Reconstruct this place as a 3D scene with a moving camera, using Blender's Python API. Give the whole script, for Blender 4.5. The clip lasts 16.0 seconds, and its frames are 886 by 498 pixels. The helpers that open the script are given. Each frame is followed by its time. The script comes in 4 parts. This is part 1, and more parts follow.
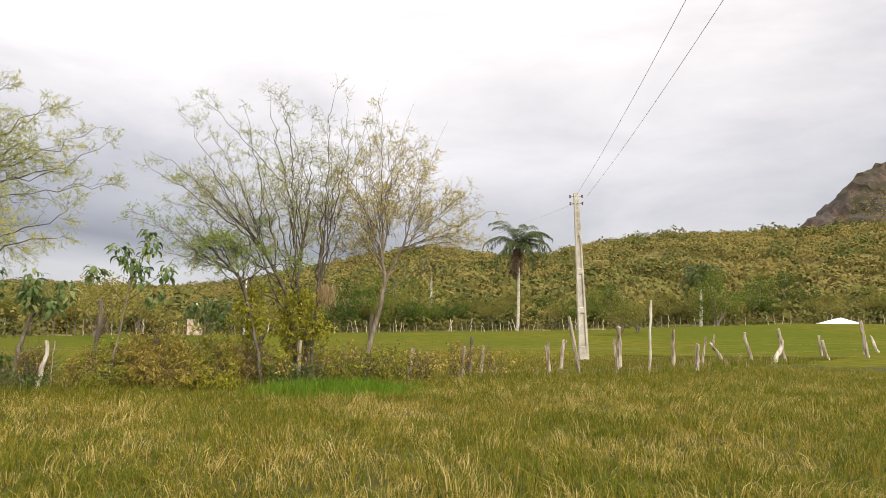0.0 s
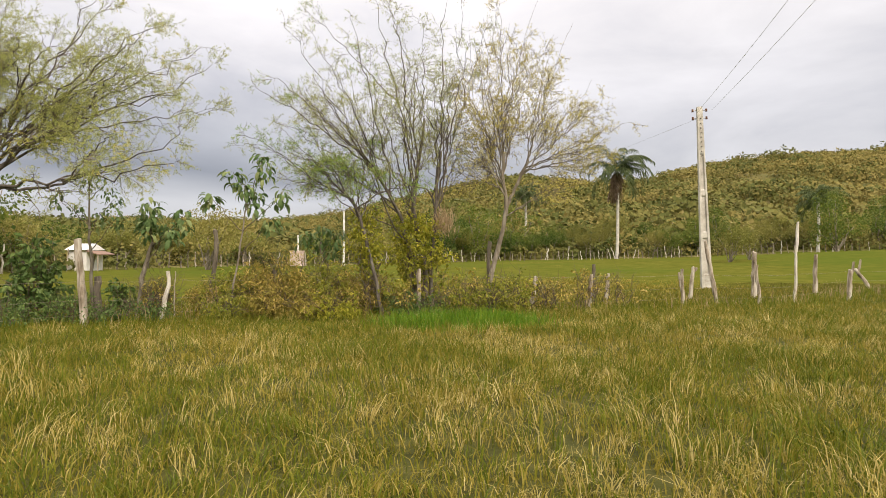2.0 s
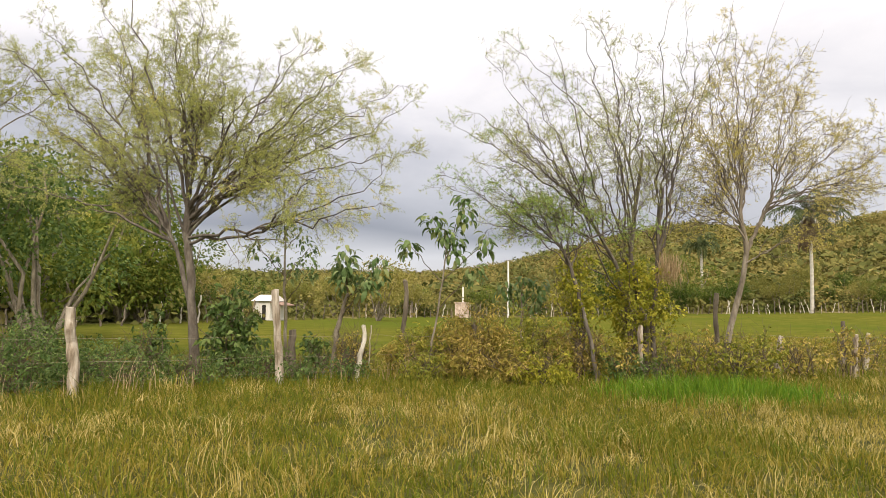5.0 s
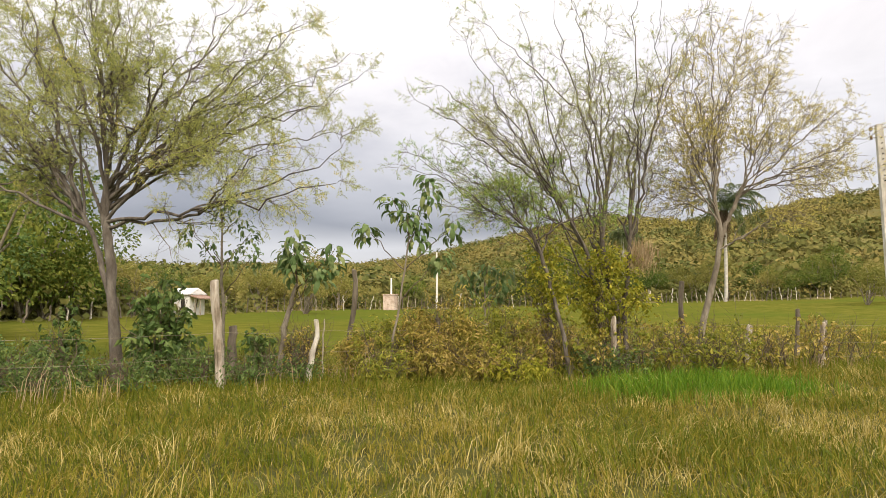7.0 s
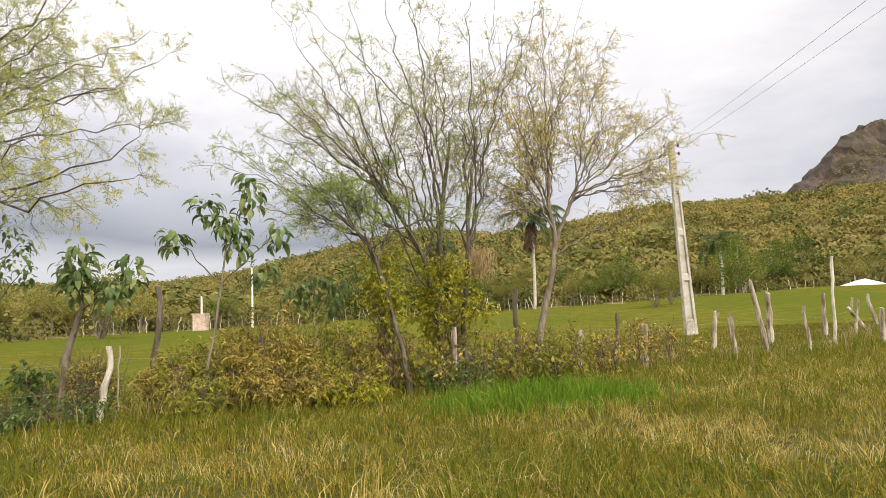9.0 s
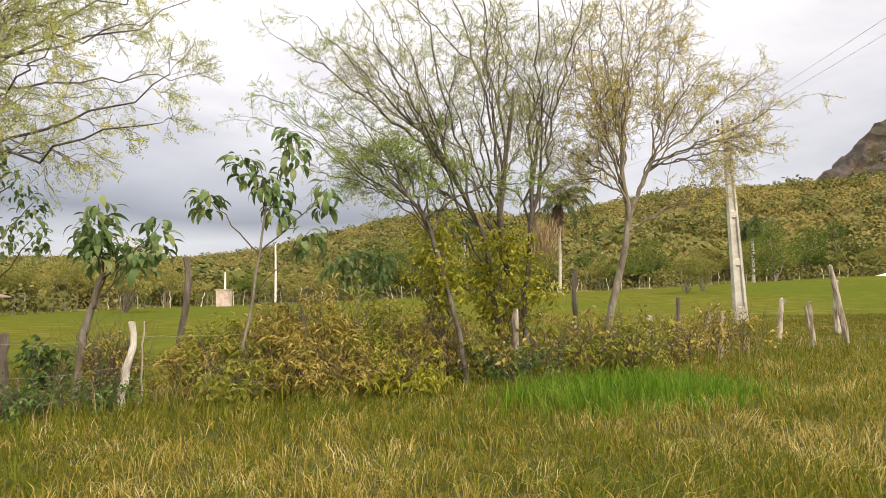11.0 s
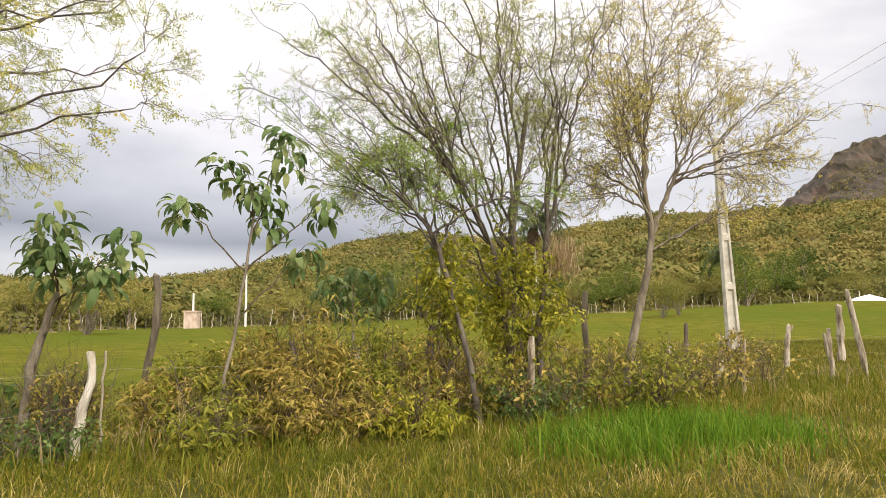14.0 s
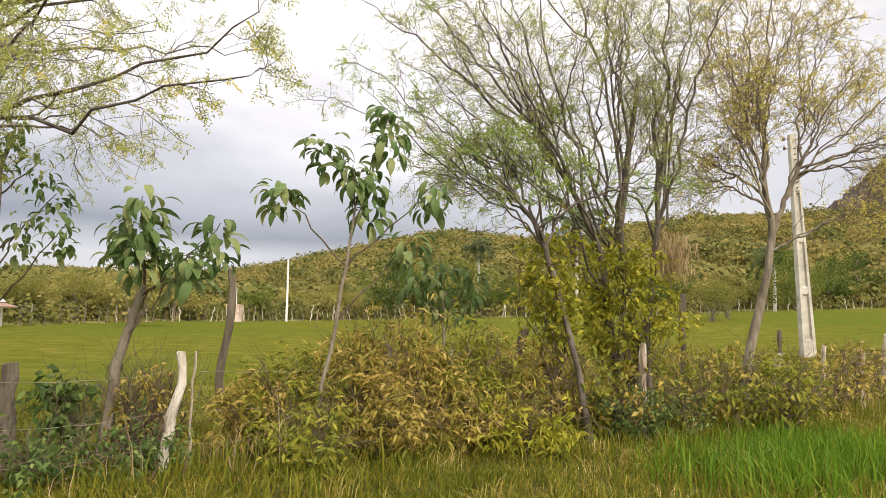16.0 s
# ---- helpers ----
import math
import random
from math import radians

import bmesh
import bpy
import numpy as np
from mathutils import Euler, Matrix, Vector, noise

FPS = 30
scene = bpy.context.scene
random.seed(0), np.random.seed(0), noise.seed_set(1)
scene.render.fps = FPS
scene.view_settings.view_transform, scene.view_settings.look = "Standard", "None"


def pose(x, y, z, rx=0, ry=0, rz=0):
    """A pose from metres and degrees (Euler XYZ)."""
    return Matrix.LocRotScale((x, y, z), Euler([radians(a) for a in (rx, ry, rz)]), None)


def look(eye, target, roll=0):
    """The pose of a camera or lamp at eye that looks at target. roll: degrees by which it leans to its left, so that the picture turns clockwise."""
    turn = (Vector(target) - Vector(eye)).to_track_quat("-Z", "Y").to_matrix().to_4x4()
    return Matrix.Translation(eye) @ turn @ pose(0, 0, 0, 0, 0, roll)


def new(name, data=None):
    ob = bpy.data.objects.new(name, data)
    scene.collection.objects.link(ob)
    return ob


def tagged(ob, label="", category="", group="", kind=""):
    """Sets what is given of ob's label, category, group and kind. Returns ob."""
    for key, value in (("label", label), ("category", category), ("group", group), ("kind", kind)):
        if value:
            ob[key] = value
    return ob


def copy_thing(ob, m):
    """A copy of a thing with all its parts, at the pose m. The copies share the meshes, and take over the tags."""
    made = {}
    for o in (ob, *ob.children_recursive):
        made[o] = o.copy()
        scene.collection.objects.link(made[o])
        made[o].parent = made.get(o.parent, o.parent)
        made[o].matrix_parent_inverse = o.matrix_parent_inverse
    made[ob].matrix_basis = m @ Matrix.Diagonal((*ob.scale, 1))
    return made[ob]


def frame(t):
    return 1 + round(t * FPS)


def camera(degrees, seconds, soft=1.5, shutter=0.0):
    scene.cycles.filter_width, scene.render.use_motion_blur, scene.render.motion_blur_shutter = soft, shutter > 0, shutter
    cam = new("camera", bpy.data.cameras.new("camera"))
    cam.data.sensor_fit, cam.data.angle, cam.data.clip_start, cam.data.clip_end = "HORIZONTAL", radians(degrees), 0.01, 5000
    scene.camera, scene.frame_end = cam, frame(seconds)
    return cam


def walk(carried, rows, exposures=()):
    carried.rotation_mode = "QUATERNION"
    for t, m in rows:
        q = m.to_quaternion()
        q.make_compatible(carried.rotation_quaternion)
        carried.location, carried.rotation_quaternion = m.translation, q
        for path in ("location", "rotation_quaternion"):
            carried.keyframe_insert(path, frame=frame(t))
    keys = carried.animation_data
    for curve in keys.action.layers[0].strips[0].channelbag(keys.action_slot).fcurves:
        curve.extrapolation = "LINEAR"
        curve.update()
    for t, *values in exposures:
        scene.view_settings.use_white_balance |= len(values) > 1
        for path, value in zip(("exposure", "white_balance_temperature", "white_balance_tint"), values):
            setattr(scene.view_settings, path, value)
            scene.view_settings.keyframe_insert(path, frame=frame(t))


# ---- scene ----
cam = camera(66.5, 16.0, soft=0.9)
PATH = [
    (0, (-0.107, 0.07, 1.304), (-0.107, 2.056, 1.536), 0.8),
    (0.5, (-0.237, 0.523, 1.304), (-0.32, 2.506, 1.554), -1.1),
    (1, (-0.436, 0.75, 1.234), (-0.595, 2.742, 1.314), 0.8),
    (1.5, (-0.722, 1.062, 1.257), (-0.904, 3.052, 1.329), 1.2),
    (2, (-0.902, 1.276, 1.243), (-1.165, 3.259, 1.266), 0.2),
    (2.5, (-1.104, 1.669, 1.225), (-1.393, 3.646, 1.291), 0.9),
    (3, (-1.393, 1.864, 1.257), (-1.738, 3.833, 1.329), 1.4),
    (3.5, (-1.724, 2.051, 1.207), (-2.119, 4.003, 1.398), 0.1),
    (4, (-1.997, 2.353, 1.282), (-2.558, 4.266, 1.446), 0.1),
    (4.5, (-2.082, 2.565, 1.254), (-2.783, 4.428, 1.451), -0.8),
    (4.7, (-2.13, 2.627, 1.268), (-2.844, 4.486, 1.447), 0.7),
    (6.8, (-3.195, 3.471, 1.248), (-3.806, 5.367, 1.42), -2.3),
    (7, (-3.219, 3.576, 1.255), (-3.712, 5.508, 1.405), 0.0),
    (7.5, (-3.368, 3.791, 1.269), (-3.514, 5.771, 1.513), 0.3),
    (8, (-3.547, 4.051, 1.297), (-3.516, 6.045, 1.452), -0.0),
    (8.5, (-3.588, 4.483, 1.262), (-3.539, 6.477, 1.409), -1.4),
    (8.7, (-3.588, 4.498, 1.255), (-3.552, 6.489, 1.437), -2.2),
    (10.8, (-4.048, 5.553, 1.225), (-3.987, 7.546, 1.372), -0.0),
    (11, (-4.152, 5.74, 1.226), (-4.175, 7.736, 1.355), -0.8),
    (11.5, (-4.257, 5.863, 1.241), (-4.334, 7.857, 1.378), 0.4),
    (12, (-4.334, 5.913, 1.25), (-4.423, 7.901, 1.443), 1.8),
    (12.5, (-4.486, 6.012, 1.283), (-4.484, 7.998, 1.521), 0.4),
    (13, (-4.534, 6.19, 1.25), (-4.431, 8.177, 1.455), 2.5),
    (13.5, (-4.552, 6.685, 1.187), (-4.392, 8.672, 1.351), -1.4),
    (14, (-4.614, 6.782, 1.264), (-4.552, 8.772, 1.458), -0.5),
    (14.5, (-4.845, 6.942, 1.292), (-4.857, 8.934, 1.478), 1.3),
    (15, (-5.149, 7.118, 1.363), (-5.143, 9.099, 1.635), 1.2),
    (15.5, (-5.213, 7.211, 1.322), (-5.24, 9.195, 1.577), 3.0),
    (16, (-5.367, 7.506, 1.303), (-5.408, 9.497, 1.491), 0.7),
]
walk(cam, [(t, look(eye, target, roll)) for t, eye, target, roll in PATH],
     [(0, -0.06, 6750, 12), (4.5, 0.0, 6750, 12), (8, 0.06, 6750, 12), (16, 0.12, 6750, 12)])

# ---- world and light ----
SUN_ELEVATION, SUN_AZIMUTH = 42.0, 150.0      # degrees; azimuth clockwise from +y
world = bpy.data.worlds.new("overcast_sky")
scene.world = world
world.use_nodes = True
wn, wl = world.node_tree.nodes, world.node_tree.links
wn.clear()


def wnode(kind, **inputs):
    n = wn.new(kind)
    for k, v in inputs.items():
        n.inputs[k.replace("_", " ")].default_value = v
    return n


def wramp(stops, source):
    r = wn.new("ShaderNodeValToRGB")
    els = r.color_ramp.elements
    while len(els) < len(stops):
        els.new(0.5)
    for e, (p, c) in zip(els, stops):
        e.position, e.color = p, (*c, 1)
    wl.new(source, r.inputs["Fac"])
    return r.outputs["Color"]


def wmix(fac, a, b, mode="MIX"):
    m = wn.new("ShaderNodeMix")
    m.data_type, m.blend_type = "RGBA", mode
    for sock, v in ((m.inputs["Factor"], fac), (m.inputs[6], a), (m.inputs[7], b)):
        if isinstance(v, (int, float)):
            sock.default_value = v
        elif isinstance(v, tuple):
            sock.default_value = (*v, 1)
        else:
            wl.new(v, sock)
    return m.outputs[2]


sky = wn.new("ShaderNodeTexSky")
sky.sky_type, sky.sun_disc = "NISHITA", False
sky.air_density, sky.dust_density, sky.ozone_density = 0.6, 6.0, 0.2
sky.sun_elevation, sky.sun_rotation = radians(SUN_ELEVATION), radians(SUN_AZIMUTH)
coord = wn.new("ShaderNodeTexCoord")
sep = wn.new("ShaderNodeSeparateXYZ")
wl.new(coord.outputs["Generated"], sep.inputs[0])
flat = wn.new("ShaderNodeMapping")
flat.inputs["Scale"].default_value = (1.0, 1.0, 3.2)
wl.new(coord.outputs["Generated"], flat.inputs["Vector"])
billow = wnode("ShaderNodeTexNoise", Scale=2.3, Detail=7.0, Roughness=0.55, Distortion=0.35)
wl.new(flat.outputs[0], billow.inputs["Vector"])
broad = wnode("ShaderNodeTexNoise", Scale=1.1, Detail=3.0, Roughness=0.5)
wl.new(flat.outputs[0], broad.inputs["Vector"])
# cloud deck: bright overhead, blue-grey rain cloud low over the hills, pale strip below it
lift = wn.new("ShaderNodeMath")
lift.operation = "MULTIPLY_ADD"
wl.new(broad.outputs["Fac"], lift.inputs[0])
lift.inputs[1].default_value = 0.16
wl.new(sep.outputs["Z"], lift.inputs[2])
deck = wramp([(0.10, (0.66, 0.68, 0.71)), (0.165, (0.62, 0.64, 0.68)), (0.20, (0.28, 0.295, 0.335)), (0.255, (0.48, 0.49, 0.52)),
              (0.32, (0.76, 0.75, 0.765)), (0.42, (0.99, 0.965, 0.96)), (0.80, (1.9, 1.85, 1.78))], lift.outputs[0])
bright = wramp([(0.10, (0.74, 0.755, 0.775)), (0.20, (0.74, 0.75, 0.78)), (0.27, (0.66, 0.665, 0.69)), (0.36, (0.76, 0.755, 0.77)), (0.48, (0.97, 0.945, 0.94)), (0.80, (1.9, 1.85, 1.78))], lift.outputs[0])
east = wn.new("ShaderNodeMapRange")
east.inputs["From Min"].default_value, east.inputs["From Max"].default_value = -0.15, 0.35
wl.new(sep.outputs["X"], east.inputs["Value"])
deck = wmix(east.outputs[0], deck, bright)
shade = wramp([(0.32, (0.76, 0.77, 0.80)), (0.52, (1.0, 1.0, 1.0)), (0.72, (1.2, 1.2, 1.2))], billow.outputs["Fac"])
clouds = wmix(1.0, deck, shade, "MULTIPLY")
back_sky = wnode("ShaderNodeBackground", Strength=0.05)
wl.new(sky.outputs[0], back_sky.inputs["Color"])
back_cloud = wnode("ShaderNodeBackground", Strength=1.0)
wl.new(clouds, back_cloud.inputs["Color"])
both = wn.new("ShaderNodeAddShader")
wl.new(back_sky.outputs[0], both.inputs[0])
wl.new(back_cloud.outputs[0], both.inputs[1])
out = wn.new("ShaderNodeOutputWorld")
wl.new(both.outputs[0], out.inputs["Surface"])

sun = new("sun", bpy.data.lights.new("sun", "SUN"))
sun.data.energy, sun.data.angle, sun.data.color = 2.6, radians(14), (1.0, 0.92, 0.78)
az, el = radians(SUN_AZIMUTH), radians(SUN_ELEVATION)
sun.matrix_world = look((0, 0, 60), (-math.sin(az) * math.cos(el), -math.cos(az) * math.cos(el), 60 - math.sin(el)))

# ---- materials ----
def material(name, stops, scale=6.0, rough=0.8, bump=0.3, fine=None, by="noise", translucent=0.0, patch=None, patch_scale=0.35, stretch=None, metal=0.0, gloss=0.12, vary=0.0):
    """stops: colour ramp, driven by noise, by a random value per island or per object; patch: a second colour in broad patches."""
    m = bpy.data.materials.new(name)
    m.use_nodes = True
    n, l = m.node_tree.nodes, m.node_tree.links
    bsdf, end = n["Principled BSDF"], n["Material Output"]
    bsdf.inputs["Roughness"].default_value, bsdf.inputs["Metallic"].default_value = rough, metal
    bsdf.inputs["Specular IOR Level"].default_value = gloss
    tc = n.new("ShaderNodeTexCoord")
    vec = tc.outputs["Object"]
    if stretch:
        mp = n.new("ShaderNodeMapping")
        mp.inputs["Scale"].default_value = stretch
        l.new(vec, mp.inputs["Vector"])
        vec = mp.outputs[0]
    tex = n.new("ShaderNodeTexNoise")
    tex.inputs["Scale"].default_value, tex.inputs["Detail"].default_value, tex.inputs["Roughness"].default_value = scale, 6, 0.65
    l.new(vec, tex.inputs["Vector"])
    ramp = n.new("ShaderNodeValToRGB")
    els = ramp.color_ramp.elements
    while len(els) < len(stops):
        els.new(0.5)
    for e, (p, c) in zip(els, stops):
        e.position, e.color = p, (*c, 1)
    if by == "island":
        geo = n.new("ShaderNodeNewGeometry")
        add = n.new("ShaderNodeMath")
        add.operation = "MULTIPLY_ADD"
        l.new(tex.outputs["Fac"], add.inputs[0])
        add.inputs[1].default_value = 0.5
        scl = n.new("ShaderNodeMath")
        scl.operation = "MULTIPLY_ADD"
        scl.inputs[1].default_value, scl.inputs[2].default_value = 0.62, -0.06
        l.new(geo.outputs["Random Per Island"], scl.inputs[0])
        l.new(scl.outputs[0], add.inputs[2])
        level = add.outputs[0]
        if vary:
            info = n.new("ShaderNodeObjectInfo")
            shift = n.new("ShaderNodeMath")
            shift.operation = "MULTIPLY_ADD"
            shift.inputs[1].default_value = vary
            l.new(info.outputs["Random"], shift.inputs[0])
            l.new(level, shift.inputs[2])
            both_in = n.new("ShaderNodeMath")
            both_in.operation = "SUBTRACT"
            both_in.inputs[1].default_value = vary / 2
            l.new(shift.outputs[0], both_in.inputs[0])
            level = both_in.outputs[0]
        l.new(level, ramp.inputs["Fac"])
    elif by == "object":
        info = n.new("ShaderNodeObjectInfo")
        add = n.new("ShaderNodeMath")
        add.operation = "MULTIPLY_ADD"
        add.inputs[1].default_value = 0.5
        l.new(tex.outputs["Fac"], add.inputs[0])
        scl = n.new("ShaderNodeMath")
        scl.operation = "MULTIPLY"
        scl.inputs[1].default_value = 0.5
        l.new(info.outputs["Random"], scl.inputs[0])
        l.new(scl.outputs[0], add.inputs[2])
        l.new(add.outputs[0], ramp.inputs["Fac"])
    else:
        l.new(tex.outputs["Fac"], ramp.inputs["Fac"])
    colour = ramp.outputs["Color"]
    if patch:
        big = n.new("ShaderNodeTexNoise")
        big.inputs["Scale"].default_value, big.inputs["Detail"].default_value = patch_scale, 4
        l.new(tc.outputs["Object"], big.inputs["Vector"])
        lim = n.new("ShaderNodeMapRange")
        lim.inputs["From Min"].default_value, lim.inputs["From Max"].default_value = 0.44, 0.62
        l.new(big.outputs["Fac"], lim.inputs["Value"])
        half = n.new("ShaderNodeMath")
        half.operation = "MULTIPLY"
        half.inputs[1].default_value = 0.75
        l.new(lim.outputs[0], half.inputs[0])
        mx = n.new("ShaderNodeMix")
        mx.data_type = "RGBA"
        l.new(half.outputs[0], mx.inputs["Factor"])
        l.new(colour, mx.inputs[6])
        mx.inputs[7].default_value = (*patch, 1)
        colour = mx.outputs[2]
    l.new(colour, bsdf.inputs["Base Color"])
    if bump:
        grain = n.new("ShaderNodeTexNoise")
        grain.inputs["Scale"].default_value, grain.inputs["Detail"].default_value = fine or scale * 6, 5
        l.new(vec, grain.inputs["Vector"])
        b = n.new("ShaderNodeBump")
        b.inputs["Strength"].default_value, b.inputs["Distance"].default_value = bump, 0.02
        l.new(grain.outputs["Fac"], b.inputs["Height"])
        l.new(b.outputs[0], bsdf.inputs["Normal"])
    if translucent:
        tr = n.new("ShaderNodeBsdfTranslucent")
        l.new(colour, tr.inputs["Color"])
        ms = n.new("ShaderNodeMixShader")
        ms.inputs["Fac"].default_value = translucent
        l.new(bsdf.outputs[0], ms.inputs[1])
        l.new(tr.outputs[0], ms.inputs[2])
        l.new(ms.outputs[0], end.inputs["Surface"])
    return m


M = {}
M["meadow"] = material("meadow", [(0.30, (0.066, 0.078, 0.012)), (0.50, (0.10, 0.104, 0.017)), (0.70, (0.155, 0.138, 0.03))], 0.9, 0.95, 0.5, 14, patch=(0.075, 0.10, 0.015), patch_scale=0.05, gloss=0.0)
M["scrub_soil"] = material("scrub_soil", [(0.30, (0.12, 0.11, 0.04)), (0.55, (0.19, 0.16, 0.06)), (0.75, (0.26, 0.205, 0.085))], 0.12, 0.95, 0.6, 2.0, patch=(0.09, 0.11, 0.02), patch_scale=0.02)
M["rock"] = material("rock", [(0.30, (0.05, 0.044, 0.04)), (0.50, (0.085, 0.072, 0.062)), (0.62, (0.16, 0.105, 0.085)), (0.75, (0.11, 0.1, 0.085))], 0.035, 0.95, 0.7, 0.3, stretch=(1, 1, 0.45), patch=(0.065, 0.058, 0.034), patch_scale=0.012)
M["grass_mixed"] = material("grass_mixed", [(0.10, (0.1, 0.108, 0.012)), (0.42, (0.205, 0.178, 0.022)), (0.65, (0.33, 0.26, 0.045)), (0.90, (0.48, 0.385, 0.13))], 0.8, 0.6, 0, by="island", translucent=0.35)
M["grass_green"] = material("grass_green", [(0.15, (0.07, 0.098, 0.01)), (0.50, (0.13, 0.155, 0.015)), (0.85, (0.235, 0.215, 0.026))], 0.8, 0.55, 0, by="island", translucent=0.35)
M["grass_straw"] = material("grass_straw", [(0.15, (0.3, 0.235, 0.055)), (0.50, (0.5, 0.395, 0.13)), (0.85, (0.7, 0.58, 0.27))], 0.8, 0.6, 0, by="island", translucent=0.3)
M["grass_lush"] = material("grass_lush", [(0.15, (0.06, 0.145, 0.012)), (0.50, (0.115, 0.22, 0.017)), (0.85, (0.2, 0.27, 0.025))], 0.8, 0.5, 0, by="island", translucent=0.35)
M["grass_field"] = material("grass_field", [(0.15, (0.085, 0.095, 0.014)), (0.50, (0.13, 0.125, 0.02)), (0.85, (0.21, 0.18, 0.035))], 0.8, 0.7, 0, by="island", translucent=0.3)
# soil under the near grass, coloured dark to stand for shade between blades
M["thatch_shade"] = material("thatch_shade", [(0.30, (0.03, 0.032, 0.008)), (0.50, (0.06, 0.06, 0.013)), (0.70, (0.1, 0.09, 0.024))], 3.0, 0.95, 0.6, 30)
M["leaf_olive"] = material("leaf_olive", [(0.15, (0.12, 0.15, 0.023)), (0.50, (0.24, 0.25, 0.037)), (0.85, (0.42, 0.37, 0.06))], 1.3, 0.55, 0, by="island", translucent=0.35)
M["bark_grey"] = material("bark_grey", [(0.30, (0.11, 0.09, 0.066)), (0.50, (0.22, 0.188, 0.142)), (0.70, (0.35, 0.315, 0.25))], 9, 0.9, 0.6, 60, stretch=(1, 1, 0.3))
M["bark_dark"] = material("bark_dark", [(0.30, (0.06, 0.049, 0.039)), (0.50, (0.125, 0.107, 0.087)), (0.70, (0.22, 0.195, 0.16))], 9, 0.9, 0.6, 60, stretch=(1, 1, 0.3))
M["twig_dark"] = material("twig_dark", [(0.30, (0.10, 0.08, 0.062)), (0.60, (0.19, 0.158, 0.122)), (0.80, (0.28, 0.24, 0.185))], 5, 0.85, 0.2)
M["twig_brown"] = material("twig_brown", [(0.30, (0.075, 0.058, 0.04)), (0.60, (0.145, 0.115, 0.08)), (0.80, (0.22, 0.185, 0.135))], 5, 0.85, 0.2)
M["post_wood"] = material("post_wood", [(0.34, (0.1, 0.075, 0.05)), (0.45, (0.27, 0.22, 0.16)), (0.55, (0.44, 0.385, 0.31)), (0.70, (0.6, 0.55, 0.47))], 5, 0.85, 0.7, 45, stretch=(1.6, 1.6, 0.22))
M["post_pale"] = material("post_pale", [(0.34, (0.2, 0.155, 0.11)), (0.44, (0.46, 0.41, 0.33)), (0.54, (0.66, 0.61, 0.53)), (0.70, (0.78, 0.74, 0.66))], 5, 0.85, 0.7, 45, stretch=(1.6, 1.6, 0.3))
M["post_dark"] = material("post_dark", [(0.25, (0.06, 0.05, 0.04)), (0.5, (0.15, 0.125, 0.095)), (0.75, (0.30, 0.26, 0.20))], 6, 0.9, 0.7, 45, stretch=(1.6, 1.6, 0.25))
M["concrete"] = material("concrete", [(0.35, (0.34, 0.31, 0.26)), (0.50, (0.48, 0.45, 0.39)), (0.65, (0.6, 0.57, 0.5))], 2.2, 0.9, 0.4, 40)
M["ceramic"] = material("ceramic", [(0.3, (0.10, 0.05, 0.035)), (0.7, (0.16, 0.08, 0.05))], 8, 0.25, 0)
M["steel"] = material("steel", [(0.3, (0.25, 0.24, 0.22)), (0.7, (0.38, 0.36, 0.33))], 20, 0.55, 0.1, metal=0.8)
M["wire"] = material("wire", [(0.30, (0.2, 0.17, 0.12)), (0.70, (0.34, 0.3, 0.22))], 20, 0.55, 0, metal=0.3)
M["cable"] = material("cable", [(0.30, (0.45, 0.45, 0.46)), (0.70, (0.58, 0.58, 0.59))], 3, 0.5, 0, metal=0.5)
M["leaf_acacia"] = material("leaf_acacia", [(0.15, (0.24, 0.28, 0.07)), (0.50, (0.41, 0.44, 0.13)), (0.85, (0.60, 0.58, 0.19))], 0.7, 0.6, 0, by="island", translucent=0.45)
M["leaf_fresh"] = material("leaf_fresh", [(0.15, (0.15, 0.27, 0.05)), (0.50, (0.28, 0.41, 0.08)), (0.85, (0.46, 0.53, 0.12))], 0.7, 0.6, 0, by="island", translucent=0.45)
M["leaf_yellow"] = material("leaf_yellow", [(0.15, (0.44, 0.4, 0.08)), (0.50, (0.64, 0.55, 0.13)), (0.85, (0.78, 0.67, 0.22))], 0.7, 0.6, 0, by="island", translucent=0.45)
M["leaf_vine"] = material("leaf_vine", [(0.15, (0.17, 0.195, 0.02)), (0.50, (0.31, 0.31, 0.036)), (0.85, (0.52, 0.46, 0.065))], 1.2, 0.55, 0, by="island", translucent=0.4)
M["leaf_hedge"] = material("leaf_hedge", [(0.10, (0.145, 0.14, 0.027)), (0.42, (0.29, 0.25, 0.05)), (0.65, (0.43, 0.325, 0.08)), (0.90, (0.56, 0.42, 0.17))], 1.4, 0.6, 0, by="island", translucent=0.3)
M["leaf_dark"] = material("leaf_dark", [(0.15, (0.05, 0.09, 0.024)), (0.50, (0.10, 0.16, 0.042)), (0.85, (0.20, 0.255, 0.075))], 1.2, 0.45, 0, by="island", translucent=0.3)
M["leaf_big"] = material("leaf_big", [(0.10, (0.07, 0.13, 0.042)), (0.45, (0.135, 0.205, 0.07)), (0.68, (0.30, 0.34, 0.14)), (0.92, (0.45, 0.42, 0.17))], 6, 0.45, 0.15, by="object", translucent=0.35)
M["leaf_wood"] = material("leaf_wood", [(0.10, (0.15, 0.16, 0.035)), (0.42, (0.205, 0.20, 0.046)), (0.65, (0.27, 0.245, 0.062)), (0.90, (0.33, 0.285, 0.095))], 0.25, 0.7, 0, by="island", translucent=0.3, vary=0.55)
